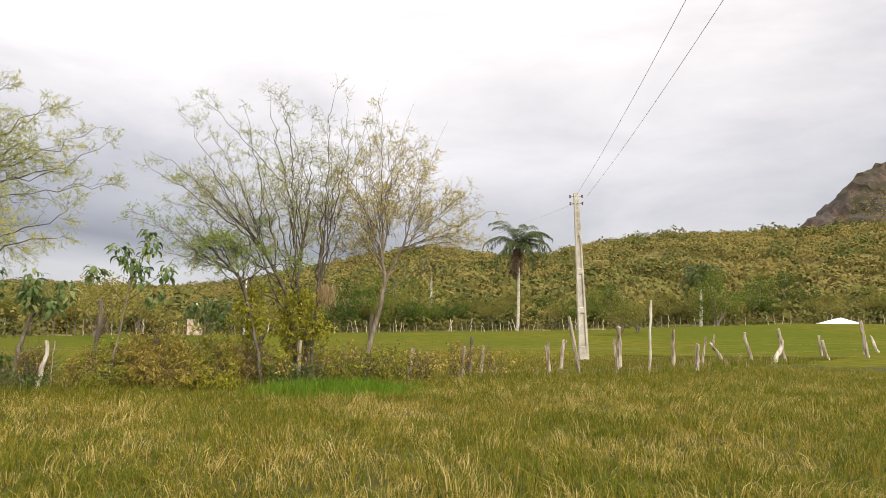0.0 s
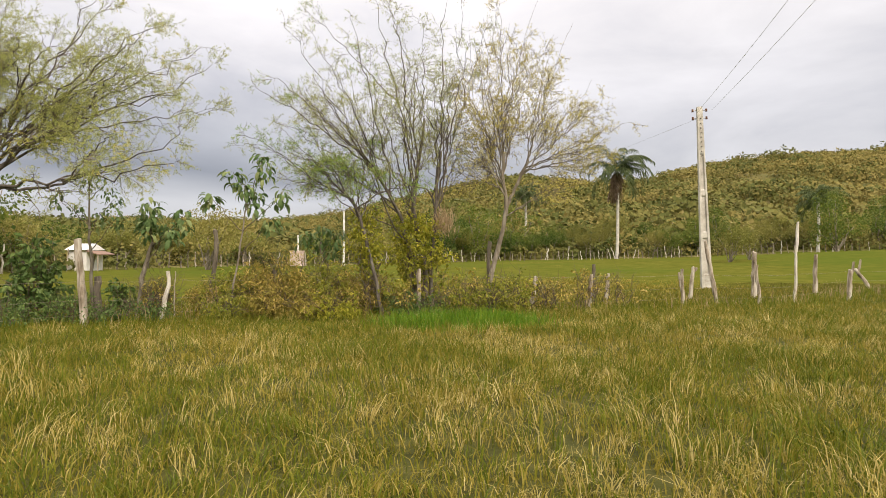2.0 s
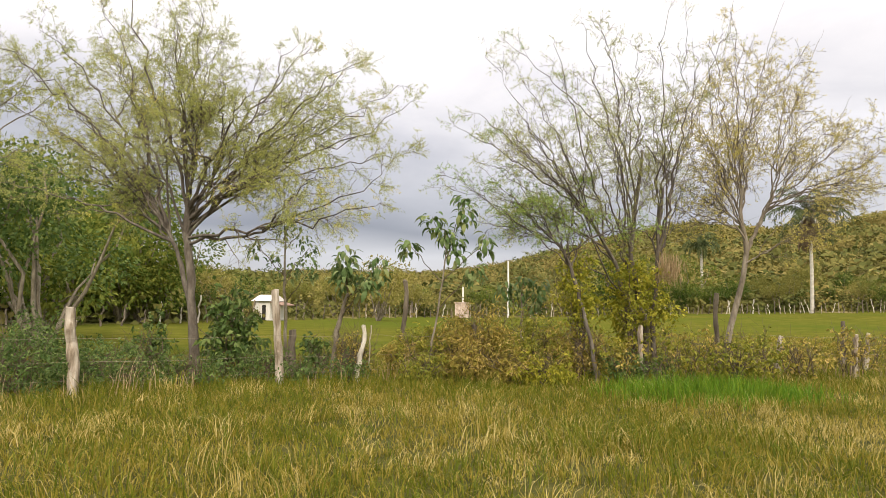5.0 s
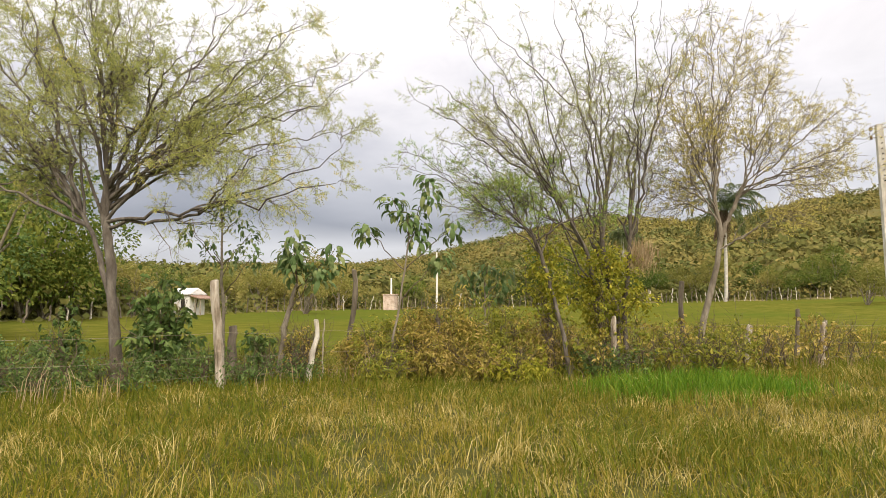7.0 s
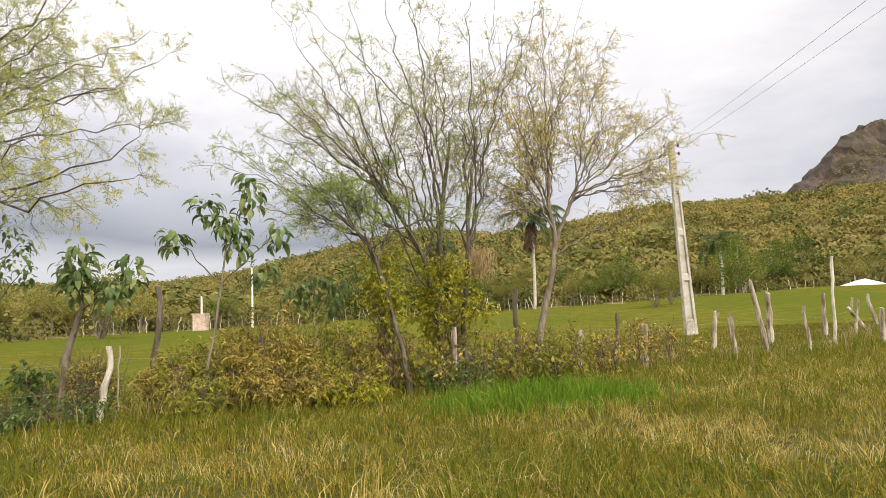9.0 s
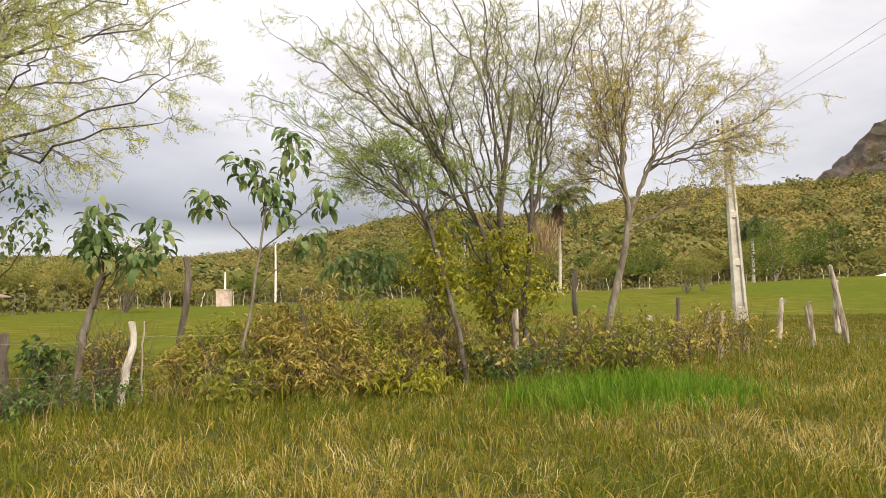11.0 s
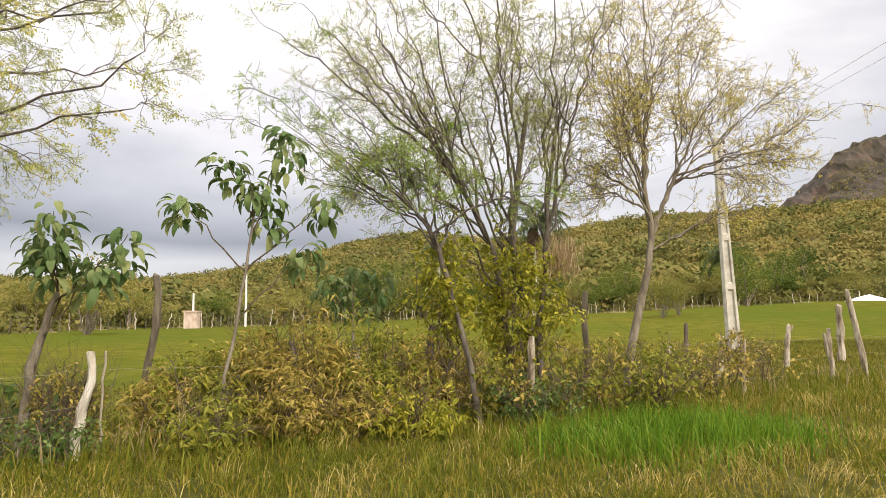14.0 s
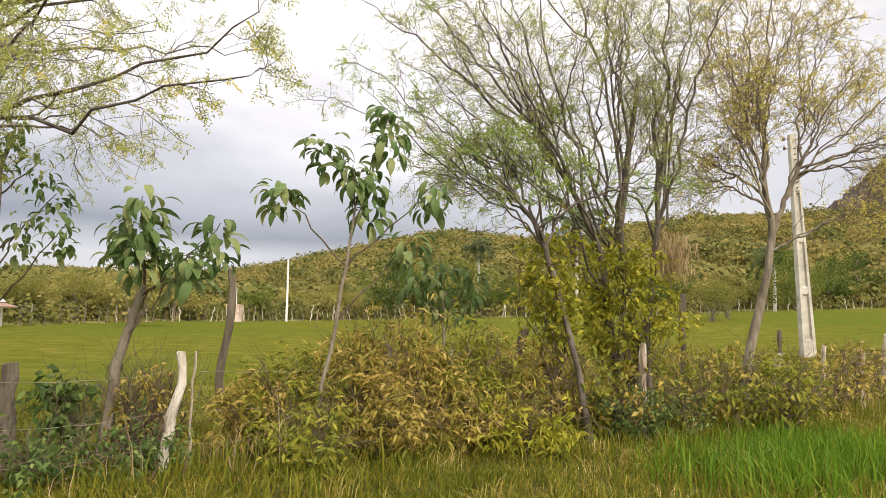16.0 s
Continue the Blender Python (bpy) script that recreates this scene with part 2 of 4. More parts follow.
M["leaf_forest"] = material("leaf_forest", [(0.15, (0.045, 0.085, 0.016)), (0.50, (0.1, 0.145, 0.025)), (0.85, (0.2, 0.22, 0.04))], 0.25, 0.7, 0, by="island", translucent=0.3, vary=0.55)
M["leaf_scrub"] = material("leaf_scrub", [(0.34, (0.10, 0.10, 0.028)), (0.46, (0.165, 0.15, 0.042)), (0.56, (0.225, 0.19, 0.058)), (0.68, (0.28, 0.225, 0.085))], 0.14, 0.85, 0, translucent=0.2, patch=(0.25, 0.20, 0.06), patch_scale=0.012)
M["leaf_hill"] = material("leaf_hill", [(0.36, (0.07, 0.085, 0.022)), (0.50, (0.12, 0.125, 0.034)), (0.64, (0.19, 0.172, 0.05))], 0.12, 0.85, 0, translucent=0.2)
M["palm_green"] = material("palm_green", [(0.15, (0.05, 0.08, 0.035)), (0.50, (0.10, 0.13, 0.05)), (0.85, (0.18, 0.2, 0.075))], 0.5, 0.5, 0, by="island", translucent=0.3)
M["palm_dead"] = material("palm_dead", [(0.2, (0.10, 0.07, 0.045)), (0.8, (0.24, 0.17, 0.11))], 2, 0.85, 0, by="island")
M["palm_trunk"] = material("palm_trunk", [(0.3, (0.36, 0.33, 0.28)), (0.6, (0.55, 0.52, 0.46)), (0.8, (0.64, 0.61, 0.55))], 1.4, 0.9, 0.5, 9, stretch=(1, 1, 2.5))
M["dry_tuft"] = material("dry_tuft", [(0.1, (0.25, 0.17, 0.09)), (0.6, (0.42, 0.31, 0.18)), (0.9, (0.52, 0.41, 0.26))], 2, 0.8, 0, by="island", translucent=0.25)
M["plaster_pink"] = material("plaster_pink", [(0.3, (0.36, 0.26, 0.20)), (0.5, (0.56, 0.44, 0.36)), (0.7, (0.70, 0.60, 0.52))], 2.0, 0.9, 0.4, 30)
M["white_wall"] = material("white_wall", [(0.3, (0.66, 0.64, 0.60)), (0.7, (0.82, 0.80, 0.77))], 1.5, 0.9, 0.2)
M["roof_tile"] = material("roof_tile", [(0.3, (0.20, 0.13, 0.10)), (0.7, (0.34, 0.23, 0.18))], 3, 0.9, 0.5)
# near-black colour that stands for the shade inside holes and the doorway
M["opening_shade"] = material("opening_shade", [(0.3, (0.03, 0.028, 0.025)), (0.7, (0.05, 0.045, 0.04))], 3, 0.9, 0)
M["white_sheet"] = material("white_sheet", [(0.3, (0.76, 0.76, 0.75)), (0.7, (0.86, 0.86, 0.85))], 1.5, 0.6, 0.3, 4)

# ---- mesh tools ----
rng = np.random.default_rng(7)


class Geo:
    """Collects vertices, quads and triangles and turns them into one mesh."""

    def __init__(self):
        self.v, self.q, self.t, self.n = [], [], [], 0

    def add(self, v, q=None, t=None):
        v = np.asarray(v, float).reshape(-1, 3)
        if q is not None and len(q):
            self.q.append(np.asarray(q, int).reshape(-1, 4) + self.n)
        if t is not None and len(t):
            self.t.append(np.asarray(t, int).reshape(-1, 3) + self.n)
        self.v.append(v)
        self.n += len(v)
        return self

    def mesh(self, name, mat, smooth=False):
        me = bpy.data.meshes.new(name)
        v = np.concatenate(self.v)
        q = np.concatenate(self.q) if self.q else np.zeros((0, 4), int)
        t = np.concatenate(self.t) if self.t else np.zeros((0, 3), int)
        me.vertices.add(len(v))
        me.vertices.foreach_set("co", v.astype(np.float32).ravel())
        me.loops.add(q.size + t.size)
        me.loops.foreach_set("vertex_index", np.concatenate([q.ravel(), t.ravel()]).astype(np.int32))
        me.polygons.add(len(q) + len(t))
        me.polygons.foreach_set("loop_start", np.concatenate([np.arange(len(q)) * 4, q.size + np.arange(len(t)) * 3]).astype(np.int32))
        me.polygons.foreach_set("use_smooth", np.full(len(q) + len(t), smooth))
        me.update(calc_edges=True)
        me.materials.append(mat)
        return me


def unit(a):
    return a / np.maximum(np.linalg.norm(a, axis=-1, keepdims=True), 1e-9)


def tubes(geo, P, R, sides):
    """P: (m, k, 3) polylines, R: (m, k) radii; adds m tapered tubes with closed ends."""
    P, R = np.asarray(P, float), np.asarray(R, float)
    m, k = P.shape[:2]
    T = np.empty_like(P)
    T[:, 1:-1] = P[:, 2:] - P[:, :-2]
    T[:, 0], T[:, -1] = P[:, 1] - P[:, 0], P[:, -1] - P[:, -2]
    T = unit(T)
    ref = np.where(np.abs(T[:, :1, 2:3]) > 0.8, np.array([1.0, 0, 0]), np.array([0, 0, 1.0]))
    U = unit(np.cross(T, np.broadcast_to(ref, T.shape)))
    W = np.cross(T, U)
    a = np.arange(sides) * 2 * np.pi / sides
    V = P[:, :, None] + R[:, :, None, None] * (U[:, :, None] * np.cos(a)[:, None] + W[:, :, None] * np.sin(a)[:, None])
    V = np.concatenate([V.reshape(m, k * sides, 3), P[:, -1:] + T[:, -1:] * R[:, -1:, None] * 0.4], axis=1)
    i, j = np.meshgrid(np.arange(k - 1), np.arange(sides), indexing="ij")
    j2 = (j + 1) % sides
    q = np.stack([i * sides + j, i * sides + j2, (i + 1) * sides + j2, (i + 1) * sides + j], -1).reshape(-1, 4)
    t = np.array([[(k - 1) * sides + s, (k - 1) * sides + (s + 1) % sides, k * sides] for s in range(sides)])
    off = (np.arange(m) * (k * sides + 1))[:, None, None]
    geo.add(V.reshape(-1, 3), (q[None] + off).reshape(-1, 4), (t[None] + off).reshape(-1, 3))


def tube(geo, points, radii, sides=8):
    tubes(geo, [points], [radii], sides)


def leaves(geo, P, D, L, W, droop=0.15):
    """One folded, pointed leaf at each P along D."""
    P, D = np.asarray(P), unit(np.asarray(D))
    m = len(P)
    L, W = np.broadcast_to(L, m)[:, None], np.broadcast_to(W, m)[:, None]
    S = unit(np.cross(D, rng.normal(size=(m, 3))))
    N = np.cross(D, S)
    mid = P + D * L * 0.45
    v = np.stack([P, mid + S * W / 2 + N * W * 0.15, P + D * L - np.array([0, 0, 1.0]) * L * droop, mid - S * W / 2 + N * W * 0.15], 1)
    geo.add(v.reshape(-1, 3), np.arange(m * 4).reshape(-1, 4))


def blades(geo, P, H, W, lean, b=None):
    """Bent grass blades: a quad and a pointed tip each; b: the way each one leans."""
    m = len(P)
    a = rng.uniform(0, 2 * np.pi, m)
    side = np.stack([np.cos(a), np.sin(a), np.zeros(m)], 1) * (W / 2)[:, None]
    b = rng.uniform(0, 2 * np.pi, m) if b is None else b
    out = np.stack([np.cos(b), np.sin(b), np.zeros(m)], 1) * (lean * H)[:, None]
    up = np.array([0, 0, 1.0]) * H[:, None]
    mid = P + up * 0.55 + out * 0.3
    tip = P + up * (1 - 0.3 * lean[:, None]) + out
    v = np.stack([P - side, P + side, mid + side * 0.8, mid - side * 0.8, tip], 1)
    i = np.arange(m)[:, None] * 5
    geo.add(v.reshape(-1, 3), i + np.array([0, 1, 2, 3]), i + np.array([3, 2, 4]))


def box(geo, lo, hi):
    x0, y0, z0 = lo
    x1, y1, z1 = hi
    v = [(x, y, z) for z in (z0, z1) for y in (y0, y1) for x in (x0, x1)]
    geo.add(v, [(0, 2, 3, 1), (4, 5, 7, 6), (0, 1, 5, 4), (2, 6, 7, 3), (0, 4, 6, 2), (1, 3, 7, 5)])


def thing(name, at, label, category, group="", kind=""):
    ob = new(name)
    ob.location = at
    ob.empty_display_size = 0.1
    return tagged(ob, label, category, group, kind)


def part(name, geo, mat, parent, label="", smooth=False):
    ob = new(name, geo.mesh(name, mat, smooth) if isinstance(geo, Geo) else geo)
    ob.parent = parent
    return tagged(ob, label)


def smoothstep(a, b, x):
    t = np.clip((np.asarray(x, float) - a) / (b - a), 0, 1)
    return t * t * (3 - 2 * t)


def wave(x, y, s):
    """Cheap smooth noise of about -1 to 1 with features s metres wide."""
    x, y = np.asarray(x) / s, np.asarray(y) / s
    return (np.sin(x * 2.1 + 1.3 * np.sin(y * 1.7 + 0.4)) + np.sin(y * 2.3 + 1.1 * np.sin(x * 1.9 + 2.0)) + np.sin((x + y) * 1.3 + 0.7)) / 3


# ---- the lie of the land ----
# bearings in degrees, left of straight ahead; skyline as a slope seen from the walk
EDGE = ((-180, 90), (-60, 120), (-30, 124), (-20, 112), (-7, 102), (5, 98), (14, 92), (24, 86), (36, 62), (45, 48), (60, 40), (180, 60))
RIM = ((-180, 0), (-120, 0), (-60, 2.55), (-28, 2.55), (-20, 1.97), (-12, 1.2), (-7, 1.0), (5, 0.55), (14, 0.1), (24, 0), (36, 0), (48, 0), (180, 0))
RIDGE = ((-180, 600), (-60, 420), (-20, 390), (2, 340), (13, 430), (22, 700), (60, 650), (180, 600))
SKYLINE = ((-180, 0.02), (-60, 0.10), (-40, 0.13), (-28, 0.130), (-24, 0.126), (-19, 0.129), (-12, 0.118), (-8.4, 0.096), (-4, 0.100), (2, 0.111), (6, 0.098), (11.3, 0.075), (17, 0.054), (21.4, 0.047), (26, 0.044), (40, 0.045), (70, 0.03), (180, 0.02))


def table(t, a):
    return np.interp(a, [p[0] for p in t], [p[1] for p in t])


def height(x, y):
    x, y = np.asarray(x, float), np.asarray(y, float)
    a, r = np.degrees(np.arctan2(-x, y)), np.hypot(x, y)
    edge, ridge = table(EDGE, a), table(RIDGE, a)
    rim = table(RIM, a)
    field = rim * smoothstep(38, 105, r) + 0.03 * wave(x, y, 3.0) * smoothstep(60, 20, r)
    crest = 1.45 + table(SKYLINE, a) * ridge
    u = np.clip((r - edge) / (ridge - edge), 0, 1)
    hill = (crest - rim) * (0.62 * u + 0.38 * u * u * (3 - 2 * u)) + (2.2 * wave(x, y, 31.0) + 1.2 * wave(y, x, 13.0)) * smoothstep(0, 0.2, u) * smoothstep(1.0, 0.85, u)
    past = smoothstep(1.0, 2.6, r / ridge)
    return field + hill * (1 - past)


rings = np.concatenate([np.arange(0.0, 60, 1.0), np.geomspace(60, 900, 90), np.geomspace(960, 4500, 14)])
turn = np.radians(np.arange(0, 360, 1.5))
rr, aa = np.meshgrid(rings[1:], turn, indexing="ij")
gx, gy = -rr * np.sin(aa), rr * np.cos(aa)
nt, nr = len(turn), len(rings) - 1
gv = np.concatenate([np.stack([gx, gy, height(gx, gy)], -1).reshape(-1, 3), [[0, 0, 0]]])
i, j = np.meshgrid(np.arange(nr - 1), np.arange(nt), indexing="ij")
gq = np.stack([i * nt + j, i * nt + (j + 1) % nt, (i + 1) * nt + (j + 1) % nt, (i + 1) * nt + j], -1).reshape(-1, 4)
gt = np.stack([np.full(nt, nr * nt), (np.arange(nt) + 1) % nt, np.arange(nt)], 1)[:, [0, 2, 1]]
g = Geo().add(gv, gq[:, ::1], gt)
me = g.mesh("ground", M["meadow"], True)
me.materials.append(M["scrub_soil"])
# third slot: ground with the grass's shade put into its colour
me.materials.append(M["thatch_shade"])
FENCE_LINE = [(-13.5, 6.6), (-10.25, 9.62), (-8.58, 12.0), (-7.7, 13.0), (-5.85, 14.25), (-5.45, 15.2), (-3.2, 15.45), (-0.95, 17.15), (0.42, 17.4), (2.88, 19.05), (3.85, 19.5), (4.98, 19.9), (6.3, 21.1), (9.9, 26.2), (14.1, 29.15), (18.7, 33.2), (26.4, 41.4)]


def fence_y(x):
    return np.interp(x, [p[0] for p in FENCE_LINE], [p[1] for p in FENCE_LINE])


centre = gv[gq].mean(1)
wild = np.hypot(centre[:, 0], centre[:, 1]) > table(EDGE, np.degrees(np.arctan2(-centre[:, 0], centre[:, 1]))) + 2
roadside = (centre[:, 1] < fence_y(centre[:, 0]) - 0.3) & (np.abs(centre[:, 0] + 2) < 19) & (centre[:, 1] < 27)
me.polygons.foreach_set("material_index", np.concatenate([wild + 2 * (roadside & ~wild), np.full(len(gt), 2)]).astype(np.int32))
bmg = bmesh.new()
bmg.from_mesh(me)
bmesh.ops.recalc_face_normals(bmg, faces=bmg.faces)
bmg.to_mesh(me)
bmg.free()
ground = tagged(new("ground", me), "grassy pasture rising into scrub covered hills", "ground", kind="structure")


def at(x, y, dz=0.0):
    return (x, y, float(height(x, y)) + dz)


# far table mountain with a bare reddish cliff
ma, mr = np.meshgrid(np.radians(np.linspace(-62, -26.5, 150)), np.linspace(0, 1, 60), indexing="ij")
top = np.interp(np.degrees(ma), (-62, -48, -41, -36.8, -33.8, -32.3, -30.3, -28.3, -27.0, -26.5), (0.20, 0.228, 0.230, 0.221, 0.209, 0.200, 0.168, 0.138, 0.110, 0.06))
dist = 760 + 260 * mr
prof = np.interp(mr, (0, 0.45, 0.62, 0.72, 0.80, 1.0), (0.34, 0.66, 0.80, 0.965, 1.0, 1.0))
mx, my = -dist * np.sin(ma), dist * np.cos(ma)
crag = (4 * wave(mx, my, 41) + 3 * wave(my + mx, mx - my, 17) + 2.5 * wave(mx * 0.7 - my, mx + my * 0.4, 7) + rng.normal(size=mx.shape) * 1.2) * smoothstep(0.3, 0.6, mr)
mz = 1.4 + top * dist.max() * prof * 0.975 + crag
k0, k1 = np.meshgrid(np.arange(149), np.arange(59), indexing="ij")
g = Geo().add(np.stack([mx + 3 * wave(mz, mx, 9), my, mz], -1), np.stack([k0 * 60 + k1, k0 * 60 + k1 + 1, (k0 + 1) * 60 + k1 + 1, (k0 + 1) * 60 + k1], -1))
tagged(new("mountain", g.mesh("mountain", M["rock"])), "dark steep mountain with a reddish rock cliff", "mountain", kind="structure")

# ---- trees ----
def bend(a, b, k, wob, arch=0.12):
    """A limb from a to b in k points, arched upwards and uneven."""
    a, b = np.asarray(a, float), np.asarray(b, float)
    t = np.linspace(0, 1, k)[:, None]
    length = np.linalg.norm(b - a)
    c = (a + b) / 2 + np.array([0, 0, 1.0]) * length * arch
    p = (1 - t) ** 2 * a + 2 * t * (1 - t) * c + t * t * b
    jog = rng.normal(size=(k, 3)) * wob * length
    jog[0] = 0
    return p + jog


def offshoots(P, R, per, reach, spread, k, lo=0.2, up=0.25, wob=0.035, thin=0.48, fade=0.5):
    """Side shoots of the polylines P (m, n, 3): per of them on each, reach long."""
    m, n = P.shape[:2]
    s = rng.uniform(lo, 1.0, (m, per)) * (n - 1)
    s[:, 0] = n - 1
    i0 = np.minimum(s.astype(int), n - 2)
    f = (s - i0)[..., None]
    rows = np.arange(m)[:, None]
    base = P[rows, i0] * (1 - f) + P[rows, i0 + 1] * f
    rad = R[rows, i0] * (1 - f[..., 0]) + R[rows, i0 + 1] * f[..., 0]
    tang = unit(P[rows, i0 + 1] - P[rows, i0])
    way = unit(tang + spread * unit(rng.normal(size=tang.shape)) + np.array([0, 0, up]))
    length = reach * rng.uniform(0.45, 1.15, (m, per)) * (1.15 - fade * s / (n - 1))
    base, way, rad, length = base.reshape(-1, 3), way.reshape(-1, 3), rad.reshape(-1), length.reshape(-1)
    t = np.linspace(0, 1, k)[None, :, None]
    curl = rng.normal(size=way.shape) * 0.25
    Q = base[:, None] + way[:, None] * (t * length[:, None, None]) + curl[:, None] * (t * t * length[:, None, None] * 0.6)
    jog = rng.normal(size=Q.shape) * (wob * length)[:, None, None]
    jog[:, 0] = 0
    Q = Q + jog
    return Q, np.maximum(rad[:, None] * thin, 0.0022) * np.linspace(1, 0.35, k)[None]


def sprays(geo, P, per, length, pairs, L, W, lo=0.25, sag=-0.1):
    """Feathery compound leaves along twigs P: a stalk's worth of small leaflets in pairs."""
    m, n = P.shape[:2]
    s = rng.uniform(lo, 1.0, (m, per)) * (n - 1)
    i0 = np.minimum(s.astype(int), n - 2)
    f = (s - i0)[..., None]
    rows = np.arange(m)[:, None]
    base = (P[rows, i0] * (1 - f) + P[rows, i0 + 1] * f).reshape(-1, 3)
    way = unit(unit(P[rows, i0 + 1] - P[rows, i0]).reshape(-1, 3) + 1.1 * unit(rng.normal(size=base.shape)) - np.array([0, 0, sag]))
    side = unit(np.cross(way, rng.normal(size=base.shape)))
    for p in range(pairs):
        root = base + way * (length * (p + 0.6) / pairs)
        for sg in (-1, 1):
            leaves(geo, root, way * 0.5 + side * sg + 0.2 * rng.normal(size=root.shape), L * rng.uniform(0.7, 1.2, len(root)), W, 0.1)


def limbed_tree(name, label, trunks, limbs, fork_r, bark, foliage, sub=12, sub_reach=0.8, twig=7, twig_reach=0.36, leaf_per=2, leaf_len=0.10, pairs=3, leaflet=(0.045, 0.018), depth=0.5, extra=None, bare=0.0, spread=0.85, whips=()):
    """trunks: polylines (x, y, z, radius) from the ground up; limbs: (trunk, share of its height, tip x, tip z, tip y, arch); whips: bare shoots (x, z) that stand out of the crown."""
    root = thing(name, tuple(trunks[0][0][:3]), label, "tree")
    org = np.array(trunks[0][0][:3])
    wood = Geo()
    ends = []
    for tr in trunks:
        tr = np.array(tr, float)
        k = 14
        s = np.linspace(0, len(tr) - 1, k)
        pts = np.stack([np.interp(s, np.arange(len(tr)), tr[:, c]) for c in range(4)], 1)
        pts[1:-1, :3] += rng.normal(size=(k - 2, 3)) * 0.012
        rad = pts[:, 3] * (1 + 0.08 * rng.normal(size=k))
        rad[0] *= 1.25
        tube(wood, pts[:, :3] - org, rad, 10)
        ends.append((pts, rad))
    K = 17
    P, R = [], []
    for n, (ti, f, x, z, y, arch) in enumerate(limbs):
        pts, rad = ends[ti]
        a = pts[int(round(f * 13)), :3]
        off = 0.0 if y else rng.uniform(-1, 1) * depth
        b = np.array([x, (y or a[1]) + off, z])
        b = a + (b - a) * 0.99
        P.append(bend(a, b, K, 0.011, arch) - org)
        R.append(np.linspace(fork_r, 0.004, K) * rng.uniform(0.7, 1.1))
        # a forked side limb that leaves the first one and runs beside it
        side = rng.normal(size=3) * np.array([0.34, 0.45, 0.2]) * np.linalg.norm(b - a) * 0.5
        m = rng.integers(3, 8)
        P.append(bend(P[-1][m] + org, a + (b - a) * rng.uniform(0.55, 0.85) + side, K, 0.013, 0.05) - org)
        R.append(np.linspace(R[-1][m] * 0.8, 0.004, K))
    P, R = np.array(P), np.array(R)
    limbs_g, twigs_g, leaf_g = Geo(), Geo(), Geo()
    tubes(limbs_g, P, R, 7)
    S1, r1 = offshoots(P, R, sub, sub_reach, spread, 6, 0.18, 0.06, 0.05, fade=0.85)
    tubes(twigs_g, S1, np.maximum(r1, 0.003), 4)
    S2, r2 = offshoots(S1, r1, twig, twig_reach, 0.95, 4, 0.12, -0.05)
    tubes(twigs_g, S2, np.maximum(r2, 0.0022), 3)
    for x, z in whips:
        near = min((p[12] + org for p in P), key=lambda q: abs(q[0] - x + 0.35) + 0.5 * abs(q[2] - z + 1.1))
        tubes(twigs_g, [bend(near, (x, near[1], z), 10, 0.006, 0.12) - org], [np.linspace(0.0045, 0.0016, 10)], 4)
    keep = rng.uniform(size=len(S2)) > bare
    sprays(leaf_g, S2[keep], leaf_per, leaf_len, pairs, *leaflet, sag=0.25)
    part("trunk", wood, M[bark], root, smooth=True)
    part("limb", limbs_g, M[bark], root, smooth=True)
    part("twig", twigs_g, M["twig_dark"], root)
    part("foliage", leaf_g, M[foliage], root)
    if extra:
        mat, frac, per, ahead = extra
        g2 = Geo()
        # young leaves gather in patches of the crown
        tip = S2[:, -1]
        pick = (wave(tip[:, 0] + 0.5 * tip[:, 1], tip[:, 2], 0.8) + ahead(tip[:, 0] + org[0], tip[:, 2]) > 0.35) & (rng.uniform(size=len(S2)) < frac)
        if pick.any():
            sprays(g2, S2[pick], per, leaf_len * 1.2, pairs, leaflet[0] * 1.25, leaflet[1] * 1.25, sag=0.25)
            part("young_foliage", g2, M[mat], root)
    return root


TREE_A = [(-7.5, 5.25), (-7.95, 5.65), (-9.0, 6.1), (-9.6, 6.5), (-10.45, 6.85), (-11.2, 6.9), (-12.0, 6.8), (-12.8, 7.0), (-14.0, 7.0), (-15.0, 7.2), (-15.9, 6.6), (-16.0, 5.6), (-14.6, 3.5), (-13.5, 3.3), (-7.45, 4.2), (-8.1, 3.6), (-9.2, 5.0), (-10.2, 5.7), (-12.2, 5.7), (-13.4, 5.1), (-8.4, 4.6), (-12.8, 4.2), (-9.4, 3.9), (-11.2, 5.2), (-14.5, 5.6), (-15.2, 4.6), (-10.0, 4.4), (-13.3, 7.3), (-12.1, 7.3), (-14.9, 6.3), (-10.7, 6.3)]
limbed_tree("acacia_tree", "spreading thorny tree with feathery yellow-green leaves by the wire fence",
            [[(-10.78, 12.65, -0.05, 0.10), (-10.9, 12.65, 1.2, 0.082), (-11.03, 12.65, 2.2, 0.075), (-11.13, 12.65, 2.6, 0.06), (-11.1, 12.65, 3.2, 0.045)],
             [(-10.95, 12.66, 1.2, 0.05), (-11.4, 12.8, 2.2, 0.04), (-11.9, 12.9, 2.9, 0.03)]],
            [(0, 0.62, -6.6, 3.2, 11.75, -0.07), (0, 0.66, -6.6, 2.75, 11.6, -0.02), (0, 0.75, -7.2, 5.05, 14.1, 0.06), (0, 0.8, -7.5, 5.4, 14.1, 0.08)] + [(0 if x > -12.4 else 1, 0.72 + 0.05 * (i % 6), x, z, 0, 0.10) for i, (x, z) in enumerate(TREE_A)],
            0.032, "bark_dark", "leaf_acacia", 12, 1.05, 8, 0.36, 4, 0.11, 5, (0.028, 0.011), 1.3, ("leaf_yellow", 0.3, 2, lambda x, z: 0.5 * (x > -7.6) - 0.25 * (z > 4.2)), 0.12)

